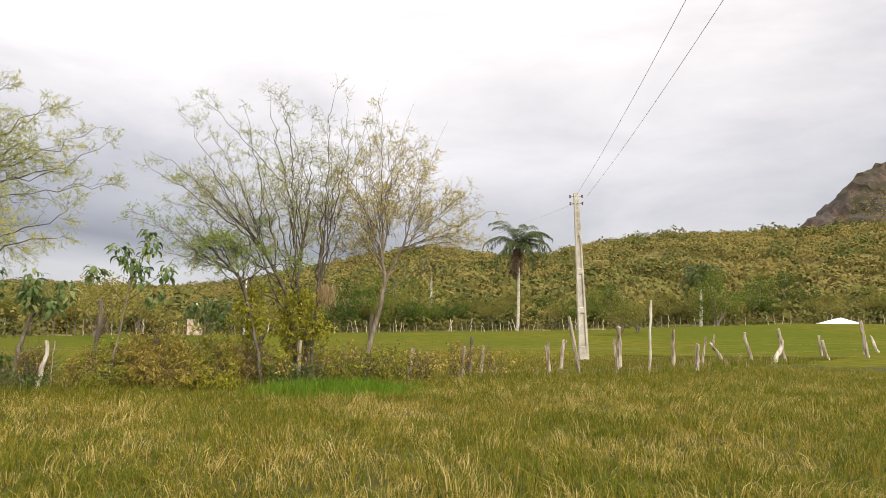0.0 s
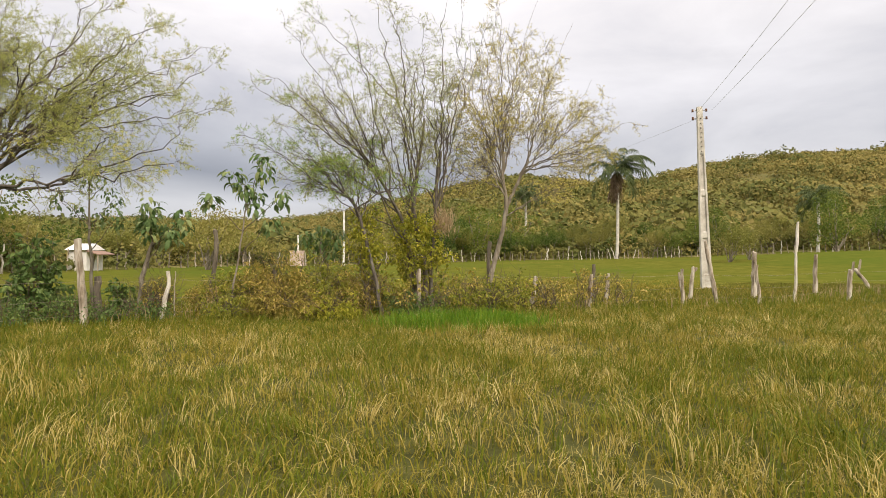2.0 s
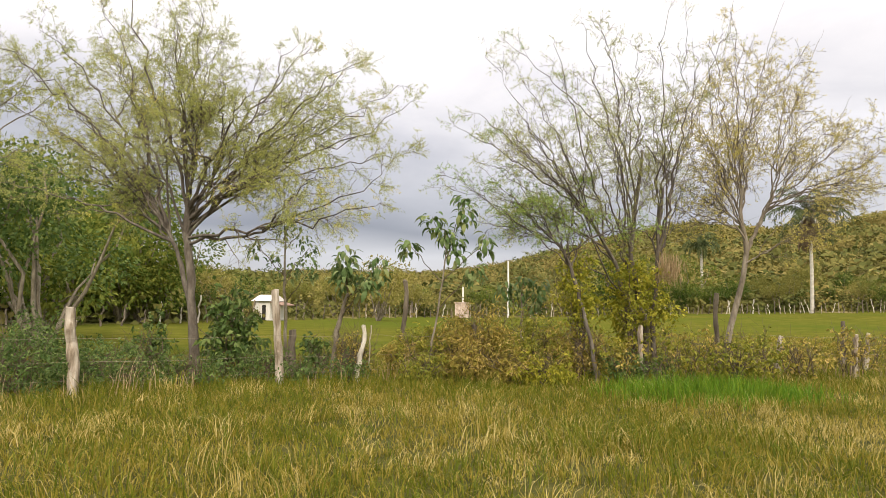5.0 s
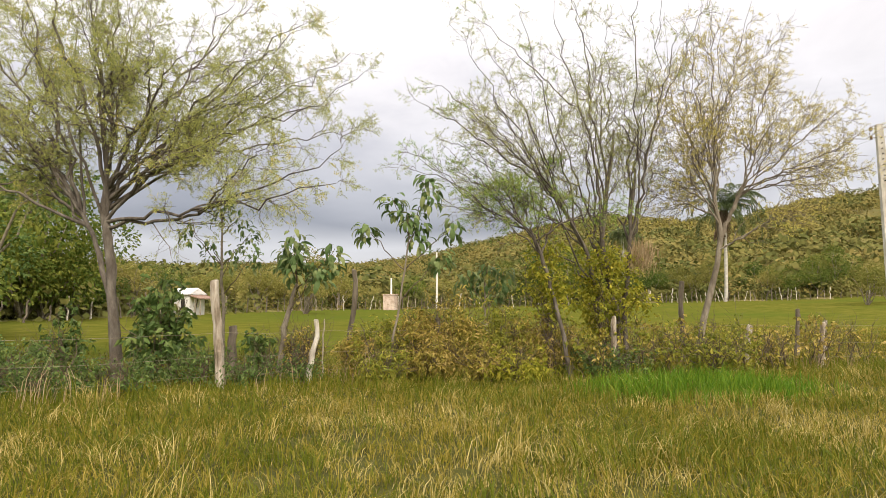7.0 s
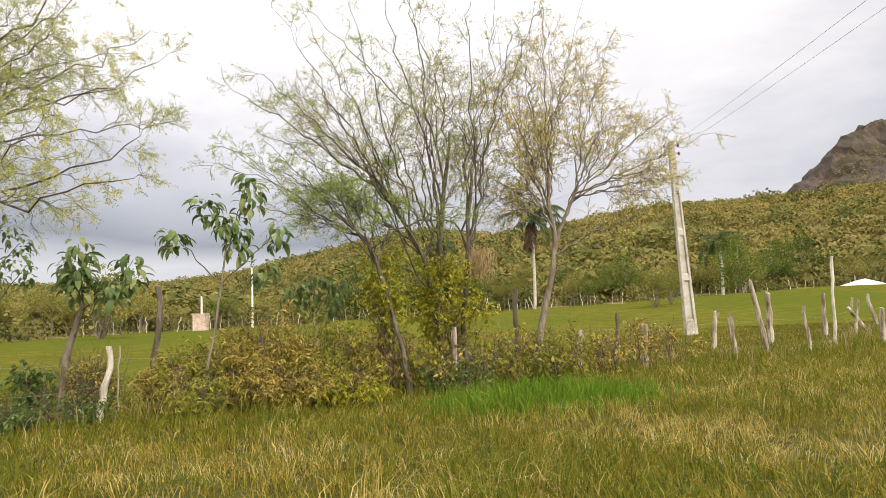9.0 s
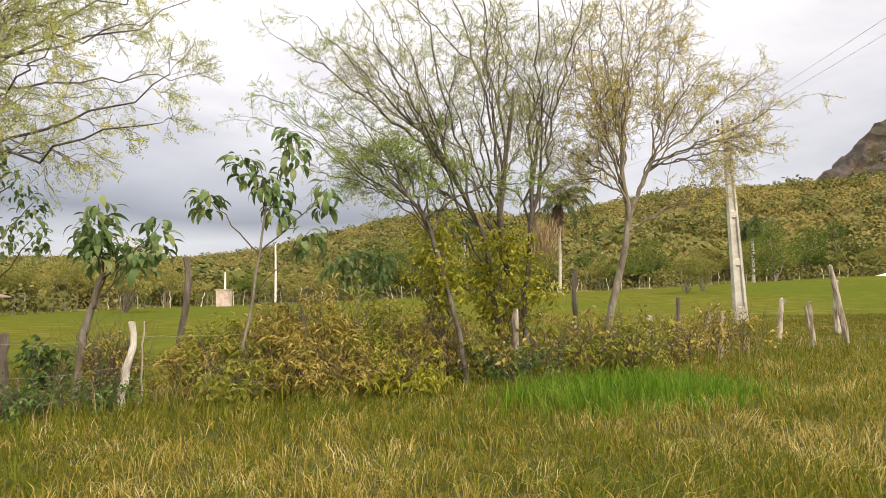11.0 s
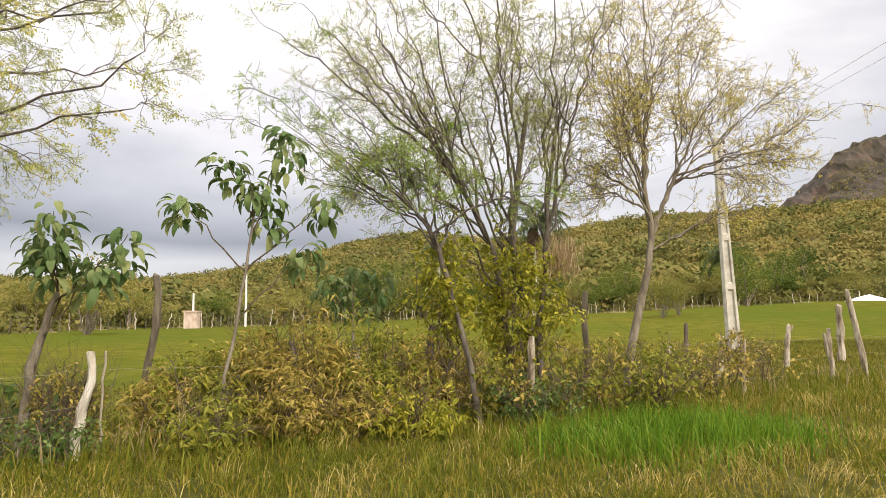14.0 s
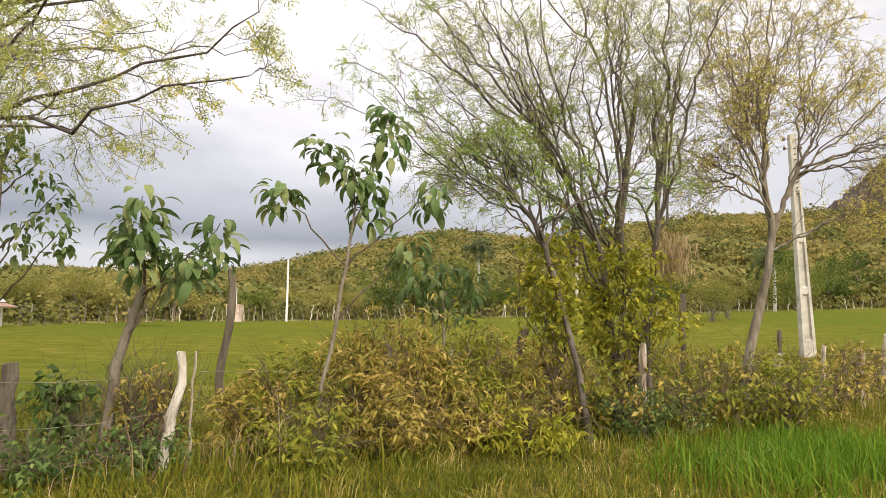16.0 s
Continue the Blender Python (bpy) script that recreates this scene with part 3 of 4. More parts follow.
TREE_B = [(-5.8, 5.8, 14.2), (-5.35, 5.75, 14.5), (-4.83, 6.45, 0), (-4.32, 6.8, 0), (-3.83, 6.45, 0), (-3.29, 6.45, 0), (-2.78, 6.75, 0), (-2.29, 6.6, 0), (-2.05, 5.95, 0), (-2.16, 5.5, 0), (-6.0, 4.8, 14.2), (-6.43, 4.6, 14.4), (-6.77, 3.6, 14.4), (-5.9, 3.95, 14.4), (-5.72, 3.3, 14.5), (-5.25, 4.75, 14.4),
          (-4.9, 5.1, 14.6), (-4.65, 4.3, 0), (-4.36, 4.95, 0), (-3.88, 5.0, 0), (-3.49, 5.35, 0), (-2.98, 4.95, 0), (-2.58, 5.4, 0), (-2.73, 4.6, 0), (-4.3, 3.75, 0), (-2.4, 4.1, 0), (-3.6, 4.2, 0)]
limbed_tree("acacia_tree", "many-stemmed thorny tree with fine sparse foliage in the hedge",
            [[(-3.25, 15.75, -0.05, 0.058), (-3.2, 15.7, 0.9, 0.05), (-3.35, 15.6, 1.7, 0.045), (-3.45, 15.5, 2.3, 0.042), (-3.3, 15.5, 3.3, 0.036), (-3.2, 15.5, 4.2, 0.026)],
             [(-3.05, 15.7, -0.05, 0.045), (-3.1, 15.7, 1.0, 0.042), (-3.0, 15.7, 1.8, 0.036), (-2.95, 15.6, 2.6, 0.032), (-2.85, 15.6, 3.5, 0.024)],
             [(-3.4, 15.7, -0.05, 0.045), (-3.5, 15.65, 1.0, 0.042), (-3.65, 15.5, 2.0, 0.036), (-4.05, 15.3, 2.8, 0.03), (-4.5, 15.2, 3.4, 0.024)]],
            [((2 if x < -4.6 else (0 if x < -3.0 else 1)), min(0.42 + 0.09 * (i % 6), 0.95), x, z, y, 0.08) for i, (x, z, y) in enumerate(TREE_B)],
            0.022, "bark_dark", "leaf_acacia", 9, 0.85, 7, 0.32, 3, 0.10, 4, (0.025, 0.010), 0.8, ("leaf_fresh", 0.5, 2, lambda x, z: 0.35 - 0.35 * (x + 5.8) - 0.15 * (z > 4.6)), 0.2)

TREE_C = [(-2.42, 4.0), (-2.52, 3.1), (-2.03, 3.8), (-1.97, 5.2), (-1.38, 5.9), (-1.02, 5.4), (-0.67, 5.35), (-0.32, 5.7), (0.12, 4.7), (1.1, 3.95), (0.64, 3.35), (0.2, 3.4), (-2.31, 4.8), (-1.57, 6.4), (-1.96, 6.05), (0.6, 4.5), (-2.51, 5.15), (-2.65, 3.7), (-1.2, 4.5), (-0.6, 4.4), (-1.7, 4.7)]
limbed_tree("acacia_tree", "slender yellow-leaved thorny tree, half bare, behind the fence",
            [[(-1.98, 15.9, -0.05, 0.07), (-1.79, 15.9, 0.75, 0.058), (-1.53, 15.9, 1.95, 0.05), (-1.45, 15.9, 2.45, 0.045), (-1.55, 15.9, 2.9, 0.036), (-1.5, 15.9, 3.5, 0.028)],
             [(-1.47, 15.9, 2.3, 0.036), (-1.25, 15.95, 2.8, 0.032), (-1.0, 16.0, 3.3, 0.024)]],
            [(0, 0.5, -0.45, 2.7, 15.4, 0.04)] + [(0 if x < -0.85 else 1, 0.62 + 0.05 * (i % 7), x, z, 0, 0.07) for i, (x, z) in enumerate(TREE_C)],
            0.019, "bark_grey", "leaf_yellow", 11, 0.85, 8, 0.30, 3, 0.06, 2, (0.026, 0.013), 1.0, None, 0.1, 0.95, ((-1.5, 7.2), (-0.79, 6.6), (-0.04, 6.4), (-0.4, 6.1), (0.4, 5.2), (-2.3, 6.4)))

TREE_D = [(-6.4, 3.6), (-5.95, 3.8), (-5.77, 3.44), (-5.5, 3.8), (-5.17, 3.1), (-4.9, 3.4), (-4.05, 2.9), (-3.15, 2.85), (-5.6, 2.93), (-4.6, 3.2), (-4.3, 3.6)]
limbed_tree("young_tree", "thin leaning young tree with fresh green feathery leaves",
            [[(-3.95, 14.8, -0.05, 0.042), (-4.1, 14.8, 0.9, 0.036), (-4.36, 14.8, 1.84, 0.032), (-4.55, 14.8, 2.35, 0.028)]],
            [(0, 0.8 + 0.1 * (i % 3), x, z, 0, 0.08) for i, (x, z) in enumerate(TREE_D)], 0.017, "bark_dark", "leaf_fresh", 7, 0.5, 6, 0.26, 2, 0.1, 4, (0.032, 0.013), 0.6, None, 0.1)


limbed_tree("acacia_tree", "thorny tree with pale feathery foliage at the pasture corner",
            [[(-18.2, 11.0, -0.05, 0.10), (-18.1, 11.0, 1.4, 0.085), (-18.2, 11.0, 2.8, 0.06)]],
            [(0, 0.8, -18.2 + 4.2 * math.sin(q), 4.2 + 2.8 * math.cos(q * 0.62), 0, 0.06) for q in np.linspace(-1.5, 1.5, 15)], 0.03, "bark_grey", "leaf_acacia", 12, 1.0, 7, 0.42, 3, 0.10, 4, (0.05, 0.02), 2.0)


# ---- big-leaved saplings, every leaf on its own ----
def drooping_leaf(L, W, curl):
    g, k = Geo(), 6
    s = np.linspace(0, 1, k)
    w = W * np.sin(np.pi * np.clip(s * 0.93 + 0.05, 0, 1)) ** 0.8 / 2
    a = curl * s
    y, z = np.cumsum(np.cos(a)) * L / k, -np.cumsum(np.sin(a)) * L / k
    v = np.concatenate([np.stack([sx * w, y, z + abs(sx) * w * 0.35], 1) for sx in (-1, 0, 1)])
    q = [(c * k + r, c * k + r + 1, (c + 1) * k + r + 1, (c + 1) * k + r) for c in (0, 1) for r in range(k - 1)]
    return g.add(v, q).mesh("leaf", M["leaf_big"], True)


LEAF_MESHES = [drooping_leaf(0.21, 0.066, 1.5), drooping_leaf(0.18, 0.058, 1.9), drooping_leaf(0.24, 0.072, 1.3), drooping_leaf(0.15, 0.055, 1.0)]


def sapling(label, stem, shoots, clusters, n, size=1.0):
    """stem: polyline (x, y, z, r); shoots: (x, z) tips, joined to the stem; a tuft of n drooping leaves down each tip."""
    st = np.array(stem, float)
    root = thing("sapling", tuple(st[0, :3]), label, "sapling")
    org = st[0, :3]
    g = Geo()
    s = np.linspace(0, len(st) - 1, 12)
    pts = np.stack([np.interp(s, np.arange(len(st)), st[:, c]) for c in range(4)], 1)
    pts[1:, :3] += rng.normal(size=(11, 3)) * 0.01
    tube(g, pts[:, :3] - org, pts[:, 3], 7)
    part("stem", g, M["bark_grey"], root, smooth=True)
    for (x, z), w in zip(shoots, clusters):
        low = min(range(12), key=lambda i: abs(pts[i, 2] - (z - 0.35 - 0.5 * abs(x - pts[i, 0]))))
        a = pts[low, :3]
        b = np.array([x, a[1] + rng.uniform(-0.25, 0.25), z])
        line = bend(a, b, 9, 0.015, -0.03)
        g = Geo()
        tube(g, line - org, np.linspace(0.010, 0.004, 9), 5)
        shoot = part("shoot", g, M["twig_brown"], root)
        for i in range(int(n * w)):
            u = 1 - abs(rng.normal()) * 0.16 / max(np.linalg.norm(b - a), 0.4)
            c = line[-1] * u + line[-3] * (1 - u) if u > 0.2 else line[-2]
            leaf = new("leaf", LEAF_MESHES[rng.integers(4)])
            leaf.parent = shoot
            out = np.array([rng.normal(), rng.normal(), 0])
            out /= np.linalg.norm(out)
            c = c + out * rng.uniform(0.01, 0.10) * w + np.array([0, 0, rng.uniform(-0.24, 0.07) * w])
            sc = size * rng.uniform(0.7, 1.15)
            leaf.matrix_basis = Matrix.LocRotScale(Vector(c - org), Euler((rng.uniform(-0.7, 0.6), rng.uniform(-0.4, 0.4), math.atan2(-out[0], out[1]))), (sc, sc, sc))
    return root


sapling("tall thin sapling with large drooping green leaves", [(-6.62, 13.45, -0.03, 0.021), (-6.53, 13.45, 0.6, 0.019), (-6.36, 13.45, 1.6, 0.016), (-6.28, 13.45, 2.25, 0.011)],
        [(-6.59, 2.86), (-6.0, 3.1), (-6.14, 2.5), (-6.94, 2.38), (-5.57, 2.45), (-5.77, 1.95), (-6.3, 2.6)], [1.0, 1.5, 1.5, 0.8, 0.9, 1.0, 0.8], 38, 1.12)
sapling("sapling with dense large dark green leaves", [(-8.32, 13.2, -0.03, 0.05), (-8.2, 13.2, 0.9, 0.045), (-8.02, 13.2, 1.5, 0.025)],
        [(-8.02, 2.25), (-7.38, 2.05), (-7.58, 1.75), (-8.33, 2.05), (-7.98, 1.9), (-7.78, 1.8)], [1.5, 1.3, 1.0, 1.2, 1.2, 1.0], 38, 1.1)
sapling("low sapling with broad hanging leaves in the hedge", [(-5.55, 15.6, -0.03, 0.022), (-5.52, 15.6, 1.0, 0.02), (-5.5, 15.6, 1.55, 0.014)],
        [(-5.5, 1.85), (-5.85, 1.72), (-5.15, 1.76), (-5.65, 1.55), (-5.25, 1.5)], [1.25, 1.15, 1.15, 1.1, 1.1], 34, 1.15)


sapling("small broad-leaved tree growing beside the acacia", [(-9.5, 13.6, -0.03, 0.035), (-9.55, 13.6, 1.0, 0.03), (-9.6, 13.6, 1.9, 0.022), (-9.6, 13.6, 2.5, 0.014)],
        [(-9.8, 2.9), (-9.35, 2.75), (-10.1, 2.5), (-9.1, 2.35), (-9.9, 2.2), (-9.4, 2.1), (-9.6, 3.1), (-8.9, 2.05)], [1.3, 1.3, 1.3, 1.3, 1.2, 1.2, 1.1, 1.0], 34, 0.75)


# ---- bushes ----
def bush(name, label, x, y, rx, ry, h, n, L, W, mat, stems=14, droop=0.45, low=0.05, ragged=0.42, category="bush", lift=0.0, stem_mat="twig_brown"):
    """A mound of many small leaves on arching stems."""
    root = thing(name, at(x, y), label, category)
    g = Geo()
    ends = np.stack([rng.normal(size=stems) * rx * 0.55, rng.normal(size=stems) * ry * 0.55, (h + lift) * rng.uniform(0.55, 1.05, stems)], 1)
    P = np.array([bend((rng.normal() * rx * 0.2, rng.normal() * ry * 0.2, -0.02), e, 9, 0.03, 0.1) for e in ends])
    R = np.repeat(np.linspace(0.011, 0.003, 9)[None], stems, 0)
    tubes(g, P, R, 5)
    S, r = offshoots(P, R, 9, 0.3 + 0.25 * h, 0.9, 5, 0.2, 0.1)
    tubes(g, S, r, 3)
    part("stem", g, M[stem_mat], root)
    d = unit(rng.normal(size=(n, 3)))
    rad = rng.uniform(0.25, 1, n) ** 0.45
    lump = 1 + ragged * (np.sin(d[:, 0] * 5 + x * 3) + np.sin(d[:, 1] * 6 + y) + np.sin(d[:, 2] * 7 + x)) / 2
    c = d * (rad * lump)[:, None] * np.array([rx, ry, h * 0.52]) + np.array([0, 0, h * 0.5 + lift])
    c[:, 2] = np.maximum(c[:, 2], low + rng.uniform(0, 0.1, n))
    # leaves gather in small hanging tufts
    tuft = c[rng.integers(0, max(n // 7, 1), n)] + rng.normal(size=(n, 3)) * 0.035
    way = unit(d * 0.5 + rng.normal(size=(n, 3)) * np.array([0.9, 0.9, 0.5]) - np.array([0, 0, droop]))
    gl = Geo()
    leaves(gl, tuft, way, L * rng.uniform(0.6, 1.25, n), W, 0.25)
    part("foliage", gl, M[mat], root)
    return root


HEDGE = "loose hedge bush with narrow olive and brown leaves"
for i, (x, y, rx, ry, h, n) in enumerate(((-7.2, 13.75, 0.4, 0.4, 0.75, 1300), (-6.85, 14.0, 0.5, 0.45, 0.95, 1900), (-6.3, 14.1, 0.5, 0.45, 1.12, 2200), (-5.75, 14.4, 0.5, 0.5, 1.2, 2200), (-5.2, 14.7, 0.5, 0.5, 1.1, 2000), (-4.7, 15.0, 0.45, 0.45, 0.95, 1500),
                                          (-4.2, 15.2, 0.4, 0.4, 0.8, 900), (-6.6, 13.45, 0.4, 0.35, 0.6, 1000), (-5.95, 13.7, 0.45, 0.35, 0.65, 1100), (-5.3, 14.05, 0.45, 0.35, 0.6, 1000), (-5.0, 15.5, 0.5, 0.4, 1.0, 900), (-6.4, 14.7, 0.5, 0.4, 1.15, 900))):
    tagged(bush("hedge_bush", HEDGE, x, y, rx, ry, h, int(n * 1.45), 0.10, 0.025, ("leaf_hedge", "leaf_olive", "leaf_hedge")[i % 3], 13, 0.3, 0.12), group="hedge along the fence")
bush("yellow_bush", "low bush with yellow-green leaves at the hedge foot", -4.75, 13.95, 0.5, 0.35, 0.48, 1000, 0.10, 0.03, "leaf_vine")
bush("yellow_bush", "low bush with yellow-green leaves at the hedge foot", -6.55, 12.95, 0.35, 0.3, 0.42, 700, 0.10, 0.03, "leaf_olive")
bush("climbing_shrub", "yellow-green climber wrapped round the tree stems", -3.4, 15.6, 0.66, 0.45, 1.6, 3300, 0.085, 0.045, "leaf_vine", 16, 0.25, 0.3, lift=0.55)
bush("climbing_shrub", "yellow-green climber round a thin young tree", -4.3, 14.98, 0.36, 0.3, 1.35, 1400, 0.085, 0.045, "leaf_vine", 10, 0.25, lift=0.9)
bush("dark_bush", "dark green broad-leaved bush beside the tree trunk", -10.05, 12.75, 0.55, 0.5, 1.5, 1100, 0.13, 0.075, "leaf_dark", 14, 0.5)
bush("dark_bush", "small dark green bush in the pasture edge", -12.1, 12.9, 0.45, 0.4, 0.95, 600, 0.11, 0.05, "leaf_dark", 12, 0.4)
bush("dark_bush", "small dark green bush behind the fence post", -8.6, 13.2, 0.25, 0.25, 0.75, 320, 0.10, 0.06, "leaf_dark", 10, 0.4)
bush("dry_bush", "brown tangled dry bush round a sapling stem", -8.0, 13.35, 0.4, 0.35, 0.85, 700, 0.07, 0.025, "leaf_hedge", 40, 0.3)
bush("low_bush", "low bush with green leaves in the fence line", -1.75, 15.2, 0.55, 0.45, 0.7, 650, 0.10, 0.042, "leaf_olive", 18, 0.35)
bush("low_bush", "brownish twiggy bush in the fence line", -1.7, 15.9, 0.8, 0.5, 0.9, 1300, 0.07, 0.035, "leaf_olive", 20, 0.3)
for x, y, h, n in ((-3.95, 15.0, 0.95, 560), (-3.55, 14.95, 0.8, 520), (-2.75, 15.25, 0.85, 560), (-2.4, 15.6, 0.95, 520), (-2.95, 16.1, 1.1, 560), (-1.1, 16.3, 0.95, 480), (-0.5, 16.5, 0.8, 380), (0.5, 17.7, 0.9, 420), (1.2, 18.3, 0.8, 360), (-0.6, 16.9, 0.8, 420), (0.2, 17.3, 0.95, 420)):
    tagged(bush("bramble", "sparse bramble with small brown-green leaves", x, y, 0.5, 0.4, h, int(n * 0.5), 0.085, 0.05, "leaf_hedge" if n in (420, 520, 380, 360) else "leaf_olive", 7, 0.2), group="brambles along the fence")
for x, y, rx, h, n in ((-11.0, 10.2, 0.8, 0.55, 1000), (-9.6, 11.2, 0.7, 0.45, 800), (-9.2, 12.4, 0.6, 0.5, 700), (-8.4, 12.3, 0.5, 0.35, 450), (-7.9, 12.9, 0.45, 0.4, 500), (-12.2, 10.5, 0.9, 0.95, 1400), (-11.9, 9.0, 0.8, 0.75, 1200), (-10.9, 9.3, 0.7, 0.85, 1200), (-11.6, 11.3, 0.9, 0.6, 1000), (-10.2, 10.6, 0.6, 0.4, 600), (-12.9, 8.3, 0.8, 0.9, 1000), (-3.4, 14.9, 0.7, 0.5, 600)):
    tagged(bush("weed_clump", "low tangle of green and brown weeds by the fence", x, y, rx, 0.5, h * 1.1, int(n * 1.5), 0.065, 0.03, "leaf_dark", 12, 0.25), group="weeds along the fence")
g = Geo()
m = 700
p0 = np.stack([rng.normal(size=m) * 0.11, rng.normal(size=m) * 0.11, rng.uniform(0.1, 0.45, m)], 1)
blades(g, p0 + np.array([0, 0, 0.1]), rng.uniform(-0.27, 0.3, m), np.full(m, 0.008), rng.uniform(0.2, 0.6, m))
tuft = thing("dry_tuft", (-2.78, 15.6, 1.6), "hanging tuft of dry straw caught in the branches", "straw tuft")
tagged(part("straw", g, M["dry_tuft"], tuft), kind="stuff")


# ---- fence ----
def post(x, y, tx, tz, r, mat, label, curve=0.0, fork=None, ty=0.0):
    """A crooked split-wood post from the ground at (x, y) to its top."""
    base = np.array(at(x, y, -0.08))
    end = np.array([tx, y + ty, tz])
    k = 9
    t = np.linspace(0, 1, k)[:, None]
    p = base * (1 - t) + end * t
    p[:, 0] += curve * np.sin(2 * np.pi * t[:, 0])
    p[1:-1] += rng.normal(size=(k - 2, 3)) * np.array([0.008, 0.008, 0.0])
    root = thing("fence_post", tuple(base), label, "fence post", "wire fence posts")
    g = Geo()
    rad = r * np.linspace(1.1, 0.82, k) * (1 + 0.07 * rng.normal(size=k))
    tube(g, p - base, rad, 9)
    v = g.v[-1]
    v += rng.normal(size=v.shape) * r * 0.07
    v[-1] += (rng.uniform(-1, 1, 3) * r * 0.7)
    part("stake", g, M[mat], root, smooth=False)
    if fork:
        g = Geo()
        tube(g, np.array([p[fork[0]], (p[fork[0]] + np.array([fork[1] * 0.6, 0.02, fork[2] * 0.4])), p[fork[0]] + np.array([fork[1], 0.03, fork[2]])]) - base, [r * 0.75, r * 0.65, r * 0.5], 7)
        part("prong", g, M[mat], root)
    return root


PALE, GREY, DARK = "pale weathered crooked wooden fence post", "grey weathered wooden fence post", "dark rough wooden fence post"
post(-10.25, 9.65, -10.38, 1.22, 0.075, "post_wood", "thick split wooden fence post with a broken top", 0.02)
post(-8.58, 12.05, -8.72, 1.52, 0.07, "post_wood", "tall thick pale fence post with a split top", 0.0, (7, -0.07, 0.12))
post(-9.0, 13.0, -9.0, 0.85, 0.07, "post_dark", DARK)
post(-7.7, 13.05, -7.62, 0.95, 0.043, "post_pale", "white peeled crooked fence post", -0.035)
post(-7.58, 13.2, -7.55, 0.95, 0.012, "post_wood", "thin wooden stick standing in the fence")
post(-5.85, 14.3, -6.05, 0.95, 0.045, "post_dark", "leaning grey fence post in the hedge", 0.02)
post(-8.45, 16.5, -8.39, 1.85, 0.06, "post_dark", "tall dark curved fence post", -0.05)
post(-5.45, 15.25, -5.42, 0.92, 0.045, "post_pale", PALE)
post(-4.65, 16.6, -4.45, 1.1, 0.075, "post_dark", "thick dark leaning stump of a post", 0.02)
post(-3.29, 15.25, -3.25, 0.98, 0.045, "post_wood", "weathered wooden post in front of the tree stems")
post(-1.97, 17.8, -1.94, 1.62, 0.055, "post_dark", GREY, 0.015)
post(-0.95, 17.2, -0.82, 0.78, 0.06, "post_wood", GREY)
post(0.42, 17.45, 0.46, 0.83, 0.055, "post_wood", GREY)
post(1.0, 19.6, 1.1, 0.82, 0.05, "post_wood", GREY)
post(0.75, 20.6, 0.8, 1.05, 0.05, "post_dark", DARK)
post(3.75, 22.3, 3.87, 0.95, 0.06, "post_wood", "grey fence post with a snapped jagged top", 0.0, (7, 0.12, 0.12))
post(2.88, 19.1, 2.87, 0.95, 0.05, "post_wood", "double-pronged pale fence post", 0.01, (3, -0.10, 0.55))
post(3.85, 19.55, 3.54, 1.66, 0.055, "post_wood", "tall leaning grey fence post", 0.0)
post(4.98, 19.95, 4.94, 1.06, 0.045, "post_wood", GREY, 0.03)
post(6.3, 21.15, 6.4, 2.25, 0.04, "post_pale", "tall thin straight pale pole in the fence", 0.0)
post(6.08, 23.95, 6.12, 1.4, 0.085, "post_wood", "thick pale fence post")
post(8.38, 25.1, 8.4, 1.36, 0.075, "post_wood", GREY)
post(8.1, 22.05, 8.14, 0.9, 0.065, "post_wood", "short stump of a fence post")
post(9.6, 25.6, 9.8, 1.12, 0.045, "post_wood", GREY)
post(11.5, 27.8, 10.8, 0.85, 0.07, "post_wood", "fallen leaning fence post with a prong", 0.0, (7, 0.12, 0.45))
post(14.0, 31.2, 13.75, 1.28, 0.075, "post_wood", GREY, 0.04)
post(14.1, 29.2, 14.45, 0.98, 0.085, "post_pale", "bent pale fence post", -0.05)
post(14.9, 29.9, 14.65, 1.45, 0.085, "post_wood", GREY)
post(18.7, 33.3, 18.45, 0.95, 0.075, "post_wood", PALE)
post(21.0, 38.0, 20.9, 1.2, 0.075, "post_wood", GREY)
post(22.7, 36.6, 22.4, 2.0, 0.10, "post_wood", "thick pale leaning fence post")
post(24.6, 40.0, 24.65, 1.35, 0.07, "post_wood", GREY)
post(26.4, 41.5, 26.0, 1.15, 0.08, "post_pale", PALE)

LINE = FENCE_LINE
for z in (0.22, 0.48, 0.80):
    root = thing("fence_wire", at(*LINE[0], z), "rusty barbed wire strand stretched between the posts", "wire", "fence wires")
    org = np.array(at(*LINE[0], z))
    for (x0, y0), (x1, y1) in zip(LINE[:-1], LINE[1:]):
        t = np.linspace(0, 1, 12)
        p = np.stack([x0 + (x1 - x0) * t, y0 + (y1 - y0) * t, z - 0.03 * np.sin(np.pi * t) + 0.004 * rng.normal(size=12)], 1)
        g = Geo()
        tube(g, p - org, np.full(12, 0.0019), 5)
        c = p[1:-1] - org
        tubes(g, np.stack([c - rng.normal(size=c.shape) * 0.012, c + rng.normal(size=c.shape) * 0.012], 1), np.full((10, 2), 0.002), 3)
        part("strand", g, M["wire"], root)

